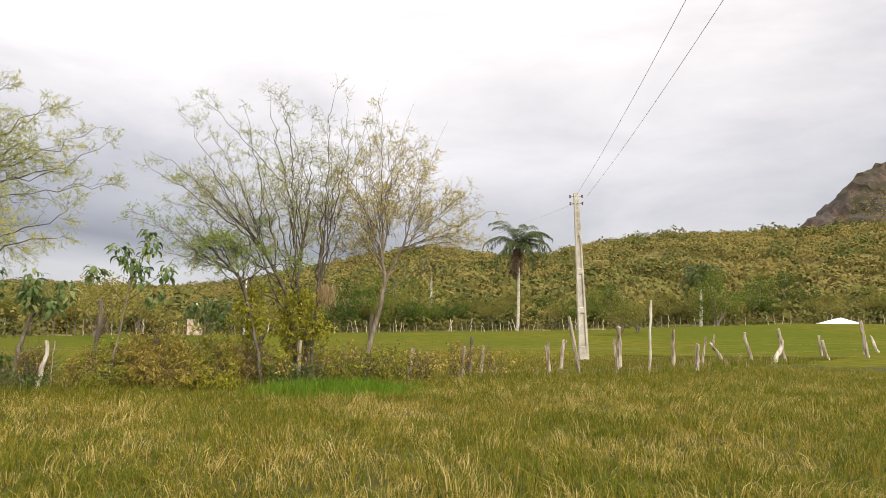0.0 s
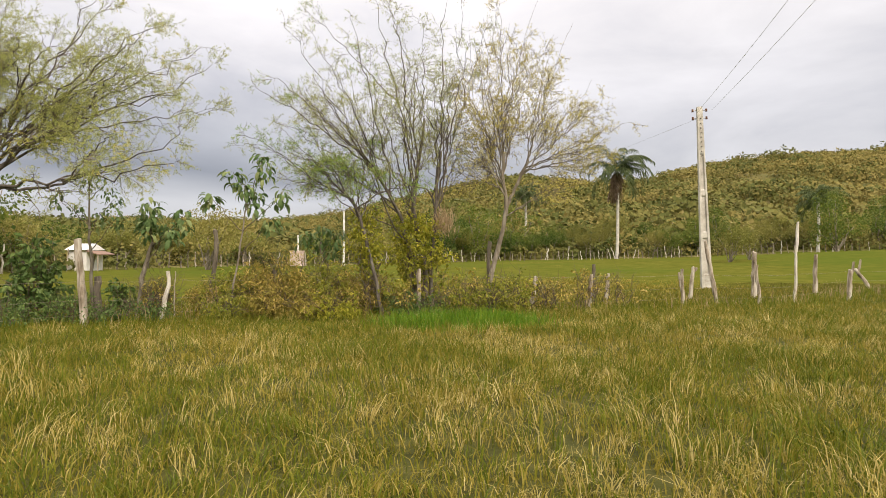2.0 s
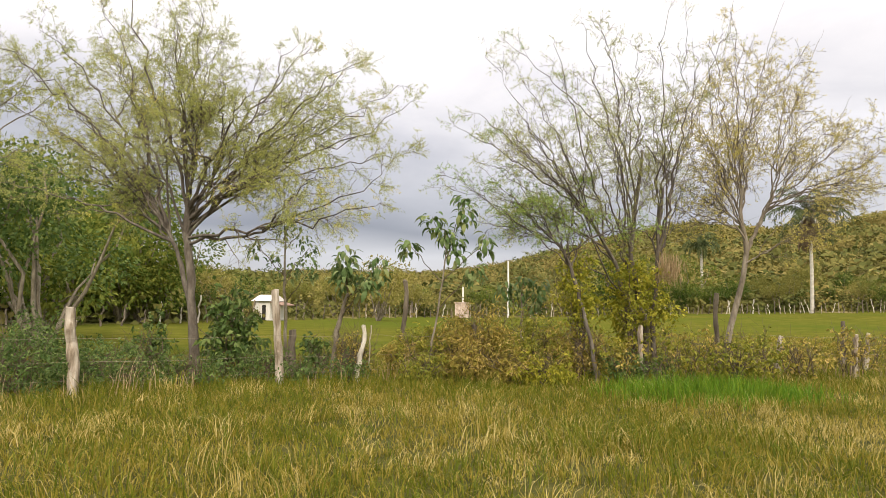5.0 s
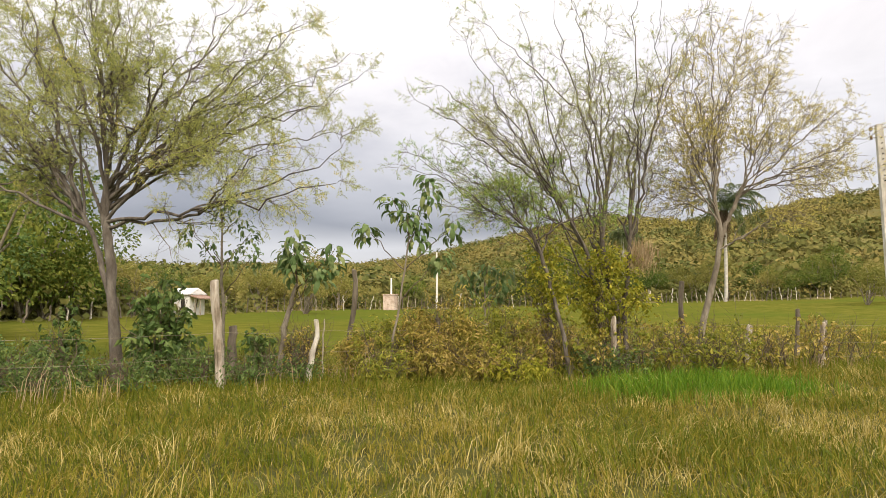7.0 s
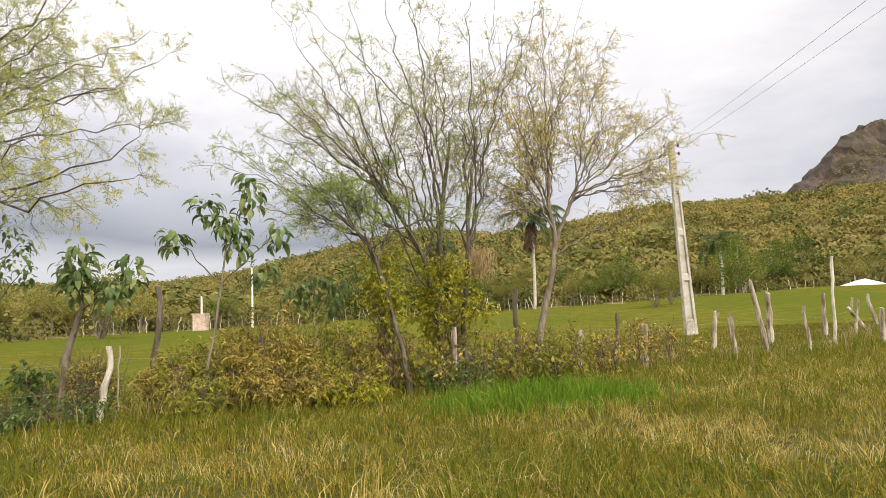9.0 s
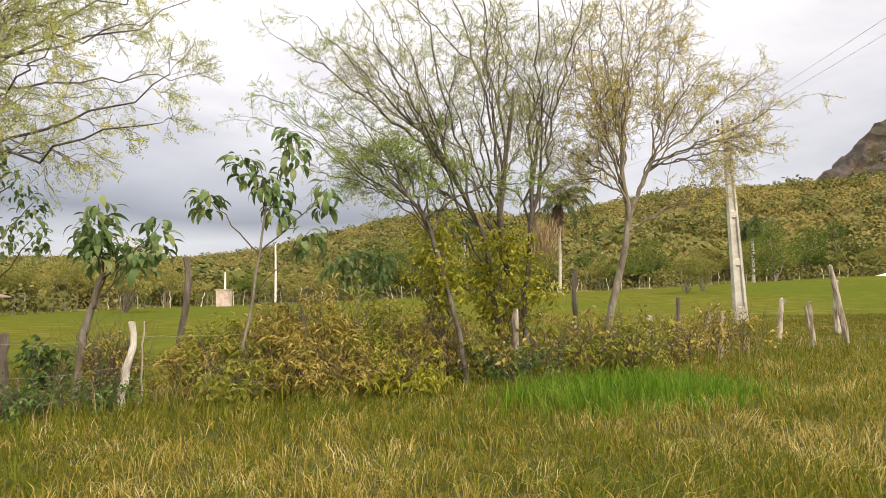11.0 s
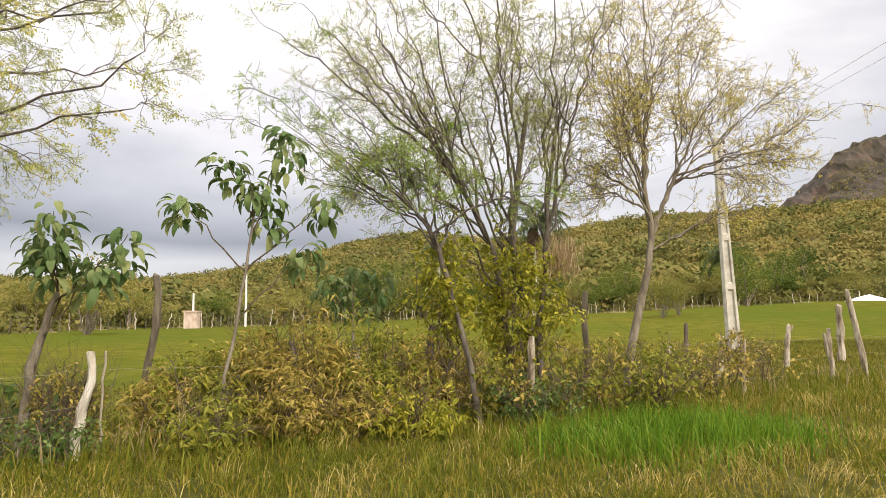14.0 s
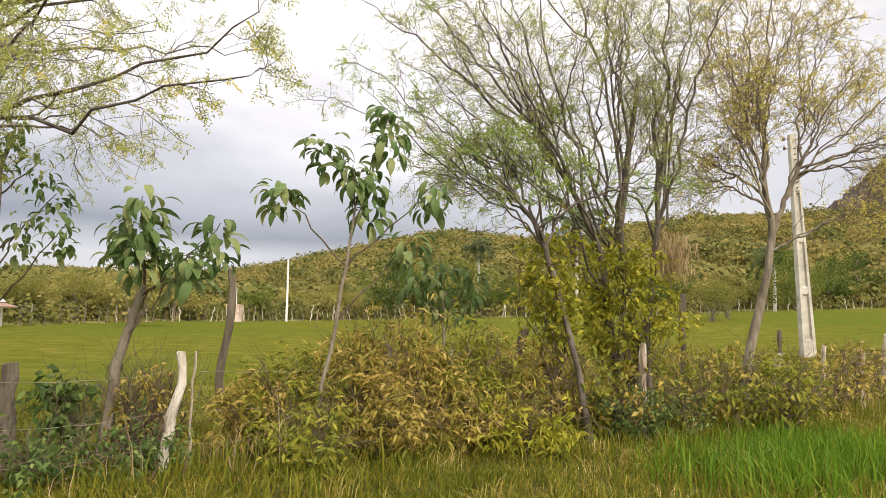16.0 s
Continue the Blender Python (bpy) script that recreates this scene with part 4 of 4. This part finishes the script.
# ---- concrete power pole with its lines ----
POLE = (6.13, 30.0)
pole = thing("power_pole", at(*POLE), "tall tapered concrete power pole with recessed faces", "power pole")
H = 7.42
levels = [(-0.1, 0.9)]
for s in range(3):
    z0 = 0.55 + s * 1.72
    levels += [(z0, 0.9), (z0 + 0.06, 0.45), (z0 + 1.46, 0.45), (z0 + 1.52, 0.9)]
levels += [(6.4, 0.92), (H, 0.92)]
v = []
for z, hollow in levels:
    w, d = 0.21 - 0.11 * z / H, 0.15 - 0.05 * z / H
    f = w * 0.55
    v += [(-w, -d, z), (-f, -d, z), (-f * 0.9, -d * hollow, z), (f * 0.9, -d * hollow, z), (f, -d, z), (w, -d, z), (w, d, z), (f, d, z), (f * 0.9, d * hollow, z), (-f * 0.9, d * hollow, z), (-f, d, z), (-w, d, z)]
n, top = 12, 12 * (len(levels) - 1)
q = [(s * n + a, s * n + (a + 1) % n, (s + 1) * n + (a + 1) % n, (s + 1) * n + a) for s in range(len(levels) - 1) for a in range(n)]
g = Geo().add(v, q + [tuple(top + k for k in ring) for ring in ((0, 1, 10, 11), (4, 5, 6, 7), (1, 2, 9, 10), (2, 3, 8, 9), (3, 4, 7, 8))])
shaft = part("shaft", g, M["concrete"], pole)
# holes are solid pegs, their inner shade painted as dark colour
for s in range(9):
    g = Geo()
    tube(g, [(0, -0.16, H - 0.5 - 0.19 * s), (0, -0.075, H - 0.5 - 0.19 * s)], [0.02, 0.02], 8)
    part("bolt_hole", g, M["opening_shade"], pole)
g = Geo()
for z in (H - 0.14, H - 0.46):
    tube(g, [(-0.30, 0, z), (0.30, 0, z)], [0.016, 0.016], 8)
part("bracket", g, M["steel"], pole)
for x in (-0.27, 0.27):
    for z in (H - 0.14, H - 0.46):
        g = Geo()
        tube(g, [(x, 0, z - 0.06), (x, 0, z - 0.04), (x, 0, z), (x, 0, z + 0.04), (x, 0, z + 0.06)], [0.03, 0.05, 0.03, 0.05, 0.03], 10)
        part("insulator", g, M["ceramic"], pole, smooth=True)
pole.rotation_euler = (0, radians(-2.2), 0)
for dx, dz, tx, ty, tz in ((0.0, -0.14, -1.4, -30.0, 7.3), (0.5, -0.14, -0.8, -30.0, 7.3), (0.0, -0.46, -16.0, 96.0, 9.5)):
    a = np.array([POLE[0] - 0.29 + dx, POLE[1], H + dz])
    b = np.array([tx, ty, tz])
    t = np.linspace(0, 1, 40)[:, None]
    p = a * (1 - t) + b * t - np.array([0, 0, 1.0]) * np.sin(np.pi * t) * 1.4
    root = thing("power_line", tuple(a), "thin grey overhead power line", "power line", "overhead lines")
    g = Geo()
    tube(g, p - a, np.full(40, 0.005), 5)
    part("cable", g, M["cable"], root)


# ---- palms ----
def palm(x, y, h, crown, label, dead=True):
    root = thing("palm_tree", at(x, y), label, "palm tree")
    g = Geo()
    k = 12
    t = np.linspace(0, 1, k)
    tube(g, np.stack([0.12 * np.sin(t * 3), 0 * t, h * t - 0.1 * (t == 0)], 1), 0.24 - 0.06 * t + 0.05 * (t < 0.05), 10)
    part("trunk", g, M["palm_trunk"], root, smooth=True)
    for i in range(40 if dead else 26):
        a = rng.uniform(0, 2 * np.pi)
        old = dead and i > 27
        e = rng.uniform(-1.4, -1.1) if old else rng.uniform(-0.2, 1.4)
        L = crown * (0.75 if old else rng.uniform(0.85, 1.1))
        n = 26
        s = np.linspace(0, 1, n)
        el = e - (0.15 if old else 1.7) * s ** 1.5
        d = np.stack([np.cos(a) * np.cos(el), np.sin(a) * np.cos(el), np.sin(el)], 1)
        line = np.array([0.1, 0, h - 0.1]) + np.cumsum(d, 0) * L / n
        g = Geo()
        tube(g, line, np.linspace(0.04, 0.01, n), 4)
        S = np.repeat(line[1:], 4, 0)
        side = np.array([-np.sin(a), np.cos(a), 0])
        sg = np.tile([1, -1, 1, -1], n - 1)[:, None]
        leaves(g, S + rng.normal(size=S.shape) * 0.03, side * sg + np.repeat(d[1:], 4, 0) * 0.7 - np.array([0, 0, 0.35]) + 0.2 * rng.normal(size=S.shape), 0.55 * crown / 3 * (1.15 - 0.6 * np.repeat(s[1:], 4)) * rng.uniform(0.8, 1.3, 4 * n - 4), 0.10, 0.4)
        part("dead_frond" if old else "frond", g, M["palm_dead" if old else "palm_green"], root)
    return root


palm(11.2, 101.5, 13.0, 5.8, "tall palm with a pale trunk and hanging dead fronds")
palm(39.5, 104.0, 7.2, 4.2, "palm with a pale trunk at the wood's edge", False)
palm(-2.1, 112.0, 9.5, 3.3, "distant palm with a bushy crown among the trees", False)


# ---- trees along the far edge ----
def clump_tree(label, h, r, n, L, mat, trunk_h, seed, flat=0.7):
    root = thing("tree", (0, 0, -50), label, "tree", "trees along the pasture edge")
    g = Geo()
    lobes = np.stack([rng.normal(size=9) * r * 0.5, rng.normal(size=9) * r * 0.5, trunk_h + (h - trunk_h) * rng.uniform(0.2, 0.85, 9)], 1)
    P = np.array([bend((0, 0, -0.2), l, 6, 0.03, 0.08) for l in lobes])
    tubes(g, P, np.repeat(np.linspace(0.085, 0.02, 6)[None], 9, 0) * h / 6, 5)
    part("trunk", g, M["bark_grey"], root, smooth=True)
    d = unit(rng.normal(size=(n, 3)))
    c = lobes[rng.integers(0, 9, n)] + d * (rng.uniform(0.3, 1, n) ** 0.5)[:, None] * np.array([r * 0.5, r * 0.5, r * 0.5 * flat])
    c[:, 2] = np.maximum(c[:, 2], trunk_h * 0.5)
    gl = Geo()
    leaves(gl, c, d + rng.normal(size=(n, 3)) * 0.6, L * rng.uniform(0.6, 1.3, n), L * 0.6, 0.2)
    part("crown", gl, M[mat], root)
    return root


KINDS = [clump_tree("rounded green tree at the edge of the pasture", 5.5, 2.6, 2600, 0.22, "leaf_forest", 0.5, 1),
         clump_tree("yellow-green open tree at the edge of the pasture", 5.0, 2.8, 2400, 0.21, "leaf_wood", 0.8, 2),
         clump_tree("low olive scrub tree at the edge of the pasture", 3.6, 2.4, 2200, 0.20, "leaf_wood", 0.4, 3, 0.9),
         clump_tree("tall dense dark green tree at the edge of the pasture", 8.5, 3.4, 3600, 0.27, "leaf_forest", 0.5, 4, 0.9),
         clump_tree("dense dark green leafy tree behind the fence", 5.6, 2.6, 3800, 0.16, "leaf_dark", 1.6, 5, 0.7)]


def polar(a, r):
    return -r * math.sin(radians(a)), r * math.cos(radians(a))


def plant(kind, a, r, s=1.0):
    x, y = polar(a, r)
    return copy_thing(KINDS[kind], pose(*at(x, y), 0, 0, rng.uniform(0, 360)) @ Matrix.Scale(s, 4))


for a in np.arange(-48, 62, 1.25):
    e = float(table(EDGE, a))
    for row in range(2):
        if row == 0 and (abs(a - 20.4) < 1.6 or abs(a - 16.6) < 1.0 or abs(a - 35.6) < 1.5):
            continue
        k = rng.choice([0, 1, 2, 3], p=[0.30, 0.40, 0.22, 0.08])
        s = rng.uniform(0.7, 1.2) * (0.8 if a > 12 and a < 42 else 0.9)
        if 12 < a < 42:
            k = rng.choice([1, 2, 2, 0])
        if 22 < a < 42:
            k, s = rng.choice([0, 1, 1, 2]), rng.uniform(0.6, 0.95)
        if a > 42:
            k, s = rng.choice([3, 0]), rng.uniform(0.85, 1.25)
        plant(int(k), a + rng.uniform(-0.6, 0.6), e + 3 + row * 9 + rng.uniform(0, 5), s)
for k, a, r, s in ((1, -14.5, 74, 0.75), (1, -16.0, 78, 0.7), (3, -22, 104, 1.0), (1, 27, 66, 1.15), (3, 50, 34, 0.9), (3, 55, 30, 0.85)):
    plant(k, a, r, s)
copy_thing(KINDS[4], pose(*at(-19.6, 16.6), 0, 0, 40))
copy_thing(KINDS[4], pose(*at(-22.5, 15.5), 0, 0, 200))
for ob in KINDS:
    for c in list(ob.children):
        bpy.data.objects.remove(c)
    bpy.data.objects.remove(ob)

# ---- scrub over the hills ----
def scrub(name, label, n, a0, a1, u0, u1, size, cards, mat, off=8.0, card=0.24):
    """Rounded shrubs: each a dome of leaf sprays that lie along its surface, so that it is lit on top and dark beneath."""
    a = rng.uniform(a0, a1, n)
    u = rng.uniform(u0, u1, n) ** 0.8
    r = table(EDGE, a) + u * (table(RIDGE, a) - table(EDGE, a)) * 1.02 + off
    x, y = -r * np.sin(np.radians(a)), r * np.cos(np.radians(a))
    z = height(x, y)
    s = size * rng.uniform(0.45, 1.35, n) ** 1.4
    g = Geo()
    d = unit(rng.normal(size=(n, cards, 3)))
    d[..., 2] = np.abs(d[..., 2]) - 0.1
    d[..., 1] = -np.abs(d[..., 1]) * 0.7 + 0.3 * d[..., 1]
    lump = 1 + 0.22 * np.sin(d[..., 0] * 6 + x[:, None]) * np.sin(d[..., 2] * 7 + y[:, None])
    c = np.stack([x, y, z], 1)[:, None] + d * s[:, None, None] * np.array([1, 1, 0.8]) * (lump * rng.uniform(0.85, 1.05, (n, cards)))[..., None]
    L = np.repeat(s, cards) * card
    along = np.cross(d.reshape(-1, 3), unit(rng.normal(size=(n * cards, 3)))) + rng.normal(size=(n * cards, 3)) * 0.25
    D = unit(along)
    S = unit(np.cross(d.reshape(-1, 3) + rng.normal(size=D.shape) * 0.35, D))
    p = c.reshape(-1, 3)
    mid = p + D * (L * 0.5)[:, None]
    wide = S * (L * 0.36)[:, None]
    g.add(np.stack([p, mid + wide, p + D * L[:, None], mid - wide], 1).reshape(-1, 3), np.arange(len(p) * 4).reshape(-1, 4))
    return tagged(new(name, g.mesh(name, M[mat])), label, "scrub", kind="stuff")


scrub("hillside_scrub", "dense olive and brown scrub covering the hills", 6200, -50, 34, 0.0, 1.0, 3.3, 76, "leaf_scrub")
scrub("hillside_woods", "darker green trees scattered over the hills", 1500, -50, 34, 0.0, 1.0, 4.2, 84, "leaf_hill")
scrub("ridge_trees", "single taller trees along the hill crest", 90, -50, 20, 0.96, 1.0, 4.0, 150, "leaf_hill", 8.0, 0.17)


def mountain_scrub():
    n = 1500
    i, j = rng.integers(0, 150, n), (rng.uniform(0, 1, n) ** 1.5 * 38).astype(int)
    c = np.stack([mx[i, j], my[i, j], mz[i, j]], 1)
    g = Geo()
    d = unit(rng.normal(size=(n, 24, 3)))
    s = rng.uniform(3, 7, n)
    p = (c[:, None] + d * s[:, None, None]).reshape(-1, 3)
    leaves(g, p, d.reshape(-1, 3) + rng.normal(size=(n * 24, 3)) * 0.6, np.repeat(s, 24) * 0.4, np.repeat(s, 24) * 0.28, 0.2)
    tagged(new("mountain_scrub", g.mesh("mountain_scrub", M["leaf_scrub"])), "dry scrub on the mountain's lower slope", "scrub", kind="stuff")


mountain_scrub()
scrub("left_woods", "distant low woods", 1200, 28, 75, 0.0, 0.5, 3.6, 70, "leaf_hill")
scrub("edge_thicket", "tangled undergrowth along the pasture edge", 1500, -50, 62, 0.0, 0.02, 2.3, 90, "leaf_hill", 2.5, 0.16)
scrub("edge_scrub", "yellow-green scrub along the pasture edge", 520, -50, 40, 0.0, 0.02, 2.6, 110, "leaf_scrub", 4.0, 0.14)

# ---- far fence ----
STAKES = []
for i in range(5):
    g = Geo()
    k = 6
    p = np.stack([rng.normal(size=k) * 0.03, rng.normal(size=k) * 0.03, np.linspace(-0.1, 1.35 + 0.15 * i - 0.2, k)], 1)
    tube(g, p, np.linspace(0.065, 0.045, k), 6)
    STAKES.append(g.mesh("stake", M[("post_dark", "post_wood", "post_dark", "post_wood", "post_pale")[i]]))
far_fence = thing("far_fence", at(*polar(0, 74)), "rough fence of crooked stakes along the pasture's far edge", "fence")
a = -48.0
count = 0
while a < 62 and count < 295:
    r = float(table(EDGE, a)) + rng.normal() * 0.25
    ob = new("stake", STAKES[rng.integers(5)])
    x, y = polar(a, r)
    ob.parent = far_fence
    ob.matrix_basis = Matrix.Translation(Vector(at(x, y)) - far_fence.location) @ pose(0, 0, 0, rng.normal() * 5, rng.normal() * 8, rng.uniform(0, 360)) @ Matrix.Scale(rng.uniform(0.75, 1.15), 4)
    a += math.degrees((rng.uniform(0.35, 0.9) if -12 < a < 22 else rng.uniform(0.6, 1.3)) / r)
    count += 1

# ---- far buildings ----
x, y = polar(20.0, 87)
tank = thing("brick_plinth", at(x, y), "small pink plastered water tank block with a white pipe", "water tank")
g = Geo()
box(g, (-0.72, -0.72, -0.3), (0.72, 0.72, 1.55))
part("body", g, M["plaster_pink"], tank)
g = Geo()
box(g, (-0.79, -0.79, 1.55), (0.79, 0.79, 1.66))
part("slab", g, M["plaster_pink"], tank)
g = Geo()
tube(g, [(0.1, 0, 1.55), (0.1, 0, 2.5), (0.1, 0, 3.3)], [0.12, 0.11, 0.1], 9)
part("pipe", g, M["white_wall"], tank)
tank.scale = (0.95, 0.95, 1.15)
x, y = polar(16.25, 90)
stick = thing("white_pole", at(x, y), "thin white pole standing at the far fence", "pole")
g = Geo()
tube(g, [(0, 0, -0.2), (0.03, 0, 3.6), (0.0, 0, 7.2)], [0.14, 0.12, 0.10], 8)
part("shaft", g, M["white_wall"], stick)
x, y = polar(35.45, 64.5)
house = thing("farmhouse", at(x, y), "small white farmhouse with a pale roof among trees", "house")
g = Geo()
box(g, (-1.9, -1.5, -0.3), (1.9, 1.5, 2.5))
part("wall", g, M["white_wall"], house)
g = Geo()
g.add([(-2.1, -1.8, 2.5), (2.1, -1.8, 2.5), (2.1, 1.8, 2.5), (-2.1, 1.8, 2.5), (-2.1, 0, 3.3), (2.1, 0, 3.3)], [(0, 1, 5, 4), (2, 3, 4, 5), (0, 3, 2, 1)], [(0, 4, 3), (1, 2, 5)])
part("roof", g, M["white_sheet"], house, "pale sheet roof")
g = Geo()
g.add([(1.95, -1.6, 2.3), (4.2, -1.6, 1.9), (4.2, 1.6, 1.9), (1.95, 1.6, 2.3), (1.95, -1.6, 2.42), (4.2, -1.6, 2.02), (4.2, 1.6, 2.02), (1.95, 1.6, 2.42)], [(0, 3, 2, 1), (4, 5, 6, 7), (0, 1, 5, 4), (1, 2, 6, 5), (2, 3, 7, 6), (3, 0, 4, 7)])
part("porch_roof", g, M["roof_tile"], house, "brown tiled porch roof")
for px in (4.05, 3.0):
    g = Geo()
    box(g, (px - 0.07, -1.5, -0.3), (px + 0.07, -1.36, 1.95))
    part("porch_post", g, M["post_wood"], house)
# doorway as a flat slab, its inner shade painted dark
g = Geo()
box(g, (0.2, -1.56, 0.0), (1.0, -1.49, 1.95))
part("door", g, M["opening_shade"], house)
house.scale = (0.45, 0.7, 0.66)
x, y = polar(-30.3, 122)
shed = thing("white_shelter", at(x, y), "low white canvas shelter with a shallow peak", "shelter")
g = Geo()
n = 16
e = np.linspace(0, 2 * np.pi, n, endpoint=False)
rim = np.stack([3.5 * np.cos(e), 2.2 * np.sin(e), 0.25 + 0.06 * np.cos(4 * e)], 1)
mid = np.stack([1.5 * np.cos(e), 1.0 * np.sin(e), 0.8 + 0.05 * np.cos(3 * e)], 1)
foot = rim * np.array([1.0, 1.0, 0]) + np.array([0, 0, -0.1])
g.add(np.concatenate([foot, rim, mid, [[0.2, 0, 1.2]]]), [(b * n + i, b * n + (i + 1) % n, (b + 1) * n + (i + 1) % n, (b + 1) * n + i) for b in (0, 1) for i in range(n)], [(2 * n + i, 2 * n + (i + 1) % n, 3 * n) for i in range(n)])
part("canvas", g, M["white_sheet"], shed, smooth=True)


# ---- grass ----
def grass(name, label, n, x0, x1, y0, y1, h, w, mat, density, clump=5, spread=0.06, lean=(0.15, 0.7)):
    x, y = rng.uniform(x0, x1, n), rng.uniform(y0, y1, n)
    keep = rng.uniform(size=n) < density(x, y)
    x, y = x[keep], y[keep]
    m = len(x)
    ways = np.repeat(rng.uniform(0, 2 * np.pi, m), clump) + rng.normal(size=m * clump) * 0.7
    size = np.repeat(rng.uniform(0.6, 1.25, m), clump)
    leans = np.repeat(rng.uniform(*lean, m), clump) * rng.uniform(0.5, 1.4, m * clump)
    x, y = np.repeat(x, clump), np.repeat(y, clump)
    m = len(x)
    x, y = x + rng.normal(size=m) * spread, y + rng.normal(size=m) * spread
    g = Geo()
    tall = h * rng.uniform(0.5, 1.15, m) * size * (1 + 0.25 * wave(x, y, 1.1))
    blades(g, np.stack([x, y, height(x, y) - 0.02], 1), tall, w * rng.uniform(0.7, 1.3, m), leans, ways)
    return tagged(new(name, g.mesh(name, M[mat])), label, "grass", kind="stuff")


def near(x, y):
    d = np.hypot(x + 3, y - 5)
    return (y < fence_y(x) + 0.5) * np.clip(1.25 - d / 26, 0.22, 1) * (np.abs(x + 3) < 2.5 + 0.82 * (y + 1))


def mottle(x, y, s, lo, hi):
    return smoothstep(lo, hi, wave(x, y, s) + 0.5 * wave(y + 3, x, s * 0.37))


grass("meadow_grass", "mixed green and yellow pasture grass", 55000, -17, 15, 3.2, 25, 0.175, 0.0085, "grass_mixed", lambda x, y: near(x, y) * np.clip(0.85 + 0.4 * wave(x, y, 0.8), 0.2, 1), 7, 0.06, (0.25, 1.2))
grass("green_grass", "green blades in the pasture grass", 56000, -17, 15, 3.2, 25, 0.19, 0.009, "grass_green", lambda x, y: near(x, y) * np.clip(0.08 + 1.2 * mottle(x, y, 1.5, -0.3, 0.45) + 0.35 * smoothstep(0, 6, x) + 0.5 * smoothstep(4.5, 1.5, fence_y(x) - y), 0, 1), 7, 0.06, (0.2, 1.0))
grass("dry_grass", "dry straw-coloured blades in the pasture grass", 40000, -17, 15, 3.2, 25, 0.175, 0.0055, "grass_straw", lambda x, y: near(x, y) * np.clip(0.06 + 1.1 * mottle(x + 5, y + 2, 1.1, 0.0, 0.8), 0, 1) * (1 - 0.5 * smoothstep(0, 6, x)) * (1 - 0.7 * smoothstep(4.0, 1.0, fence_y(x) - y)), 7, 0.045, (0.35, 1.3))
grass("straw_tufts", "bleached tufts of dry straw in the pasture", 650, -15, 13, 3.2, 17, 0.27, 0.006, "grass_straw", lambda x, y: near(x, y), 26, 0.10, (0.3, 1.2))
grass("green_tufts", "dark green tussocks in the pasture grass", 900, -15, 13, 3.2, 17, 0.24, 0.011, "grass_green", lambda x, y: near(x, y), 26, 0.16, (0.2, 0.9))
grass("lush_grass", "patch of tall bright green grass", 8000, -4.8, 0.8, 11.4, 15.8, 0.32, 0.012, "grass_lush", lambda x, y: smoothstep(1.15, 0.2, np.hypot((x + 2.1) / 1.7, (y - 13.6 - 0.25 * (x + 2.0)) / 1.3)) * np.clip(0.65 + 0.5 * wave(x, y, 0.6), 0.15, 1), 6, 0.13, (0.1, 0.6))
grass("fence_grass", "rank green grass and weeds along the fence", 13000, -14, 16, 6, 30, 0.36, 0.012, "grass_green", lambda x, y: np.exp(-((y - fence_y(x) + 0.7) / 1.0) ** 2), 6, 0.08)
grass("fence_straw", "dry stalks along the fence", 9500, -14, 16, 6, 30, 0.5, 0.008, "dry_tuft", lambda x, y: np.exp(-((y - fence_y(x) + 0.35) / 0.8) ** 2) * np.clip(0.5 + wave(x, y, 0.9), 0.1, 1), 4, 0.05)
grass("field_grass", "short yellow-green grass of the pasture", 70000, -24, 22, 7, 36, 0.13, 0.02, "grass_field", lambda x, y: (y > fence_y(x)) * smoothstep(13, 3, y - fence_y(x)) * (np.abs(x + 3) < 4 + 0.8 * y), 4, 0.1, (0.2, 0.9))
grass("yellowed_grass", "patch of yellowed grass in the pasture", 26000, -12, 13, 16, 46, 0.15, 0.02, "grass_mixed", lambda x, y: (y > fence_y(x) + 0.5) * smoothstep(1.15, 0.4, np.hypot((x - 0.5) / 9.0, (y - 29) / 12.0)) * np.clip(0.7 + 0.6 * wave(x, y, 2.2), 0.1, 1), 4, 0.12, (0.2, 0.9))
grass("verge_grass", "pasture grass behind the start of the walk", 16000, -16, 14, -10, 3.3, 0.20, 0.014, "grass_mixed", lambda x, y: np.ones_like(x), 5, 0.09, (0.2, 1.1))
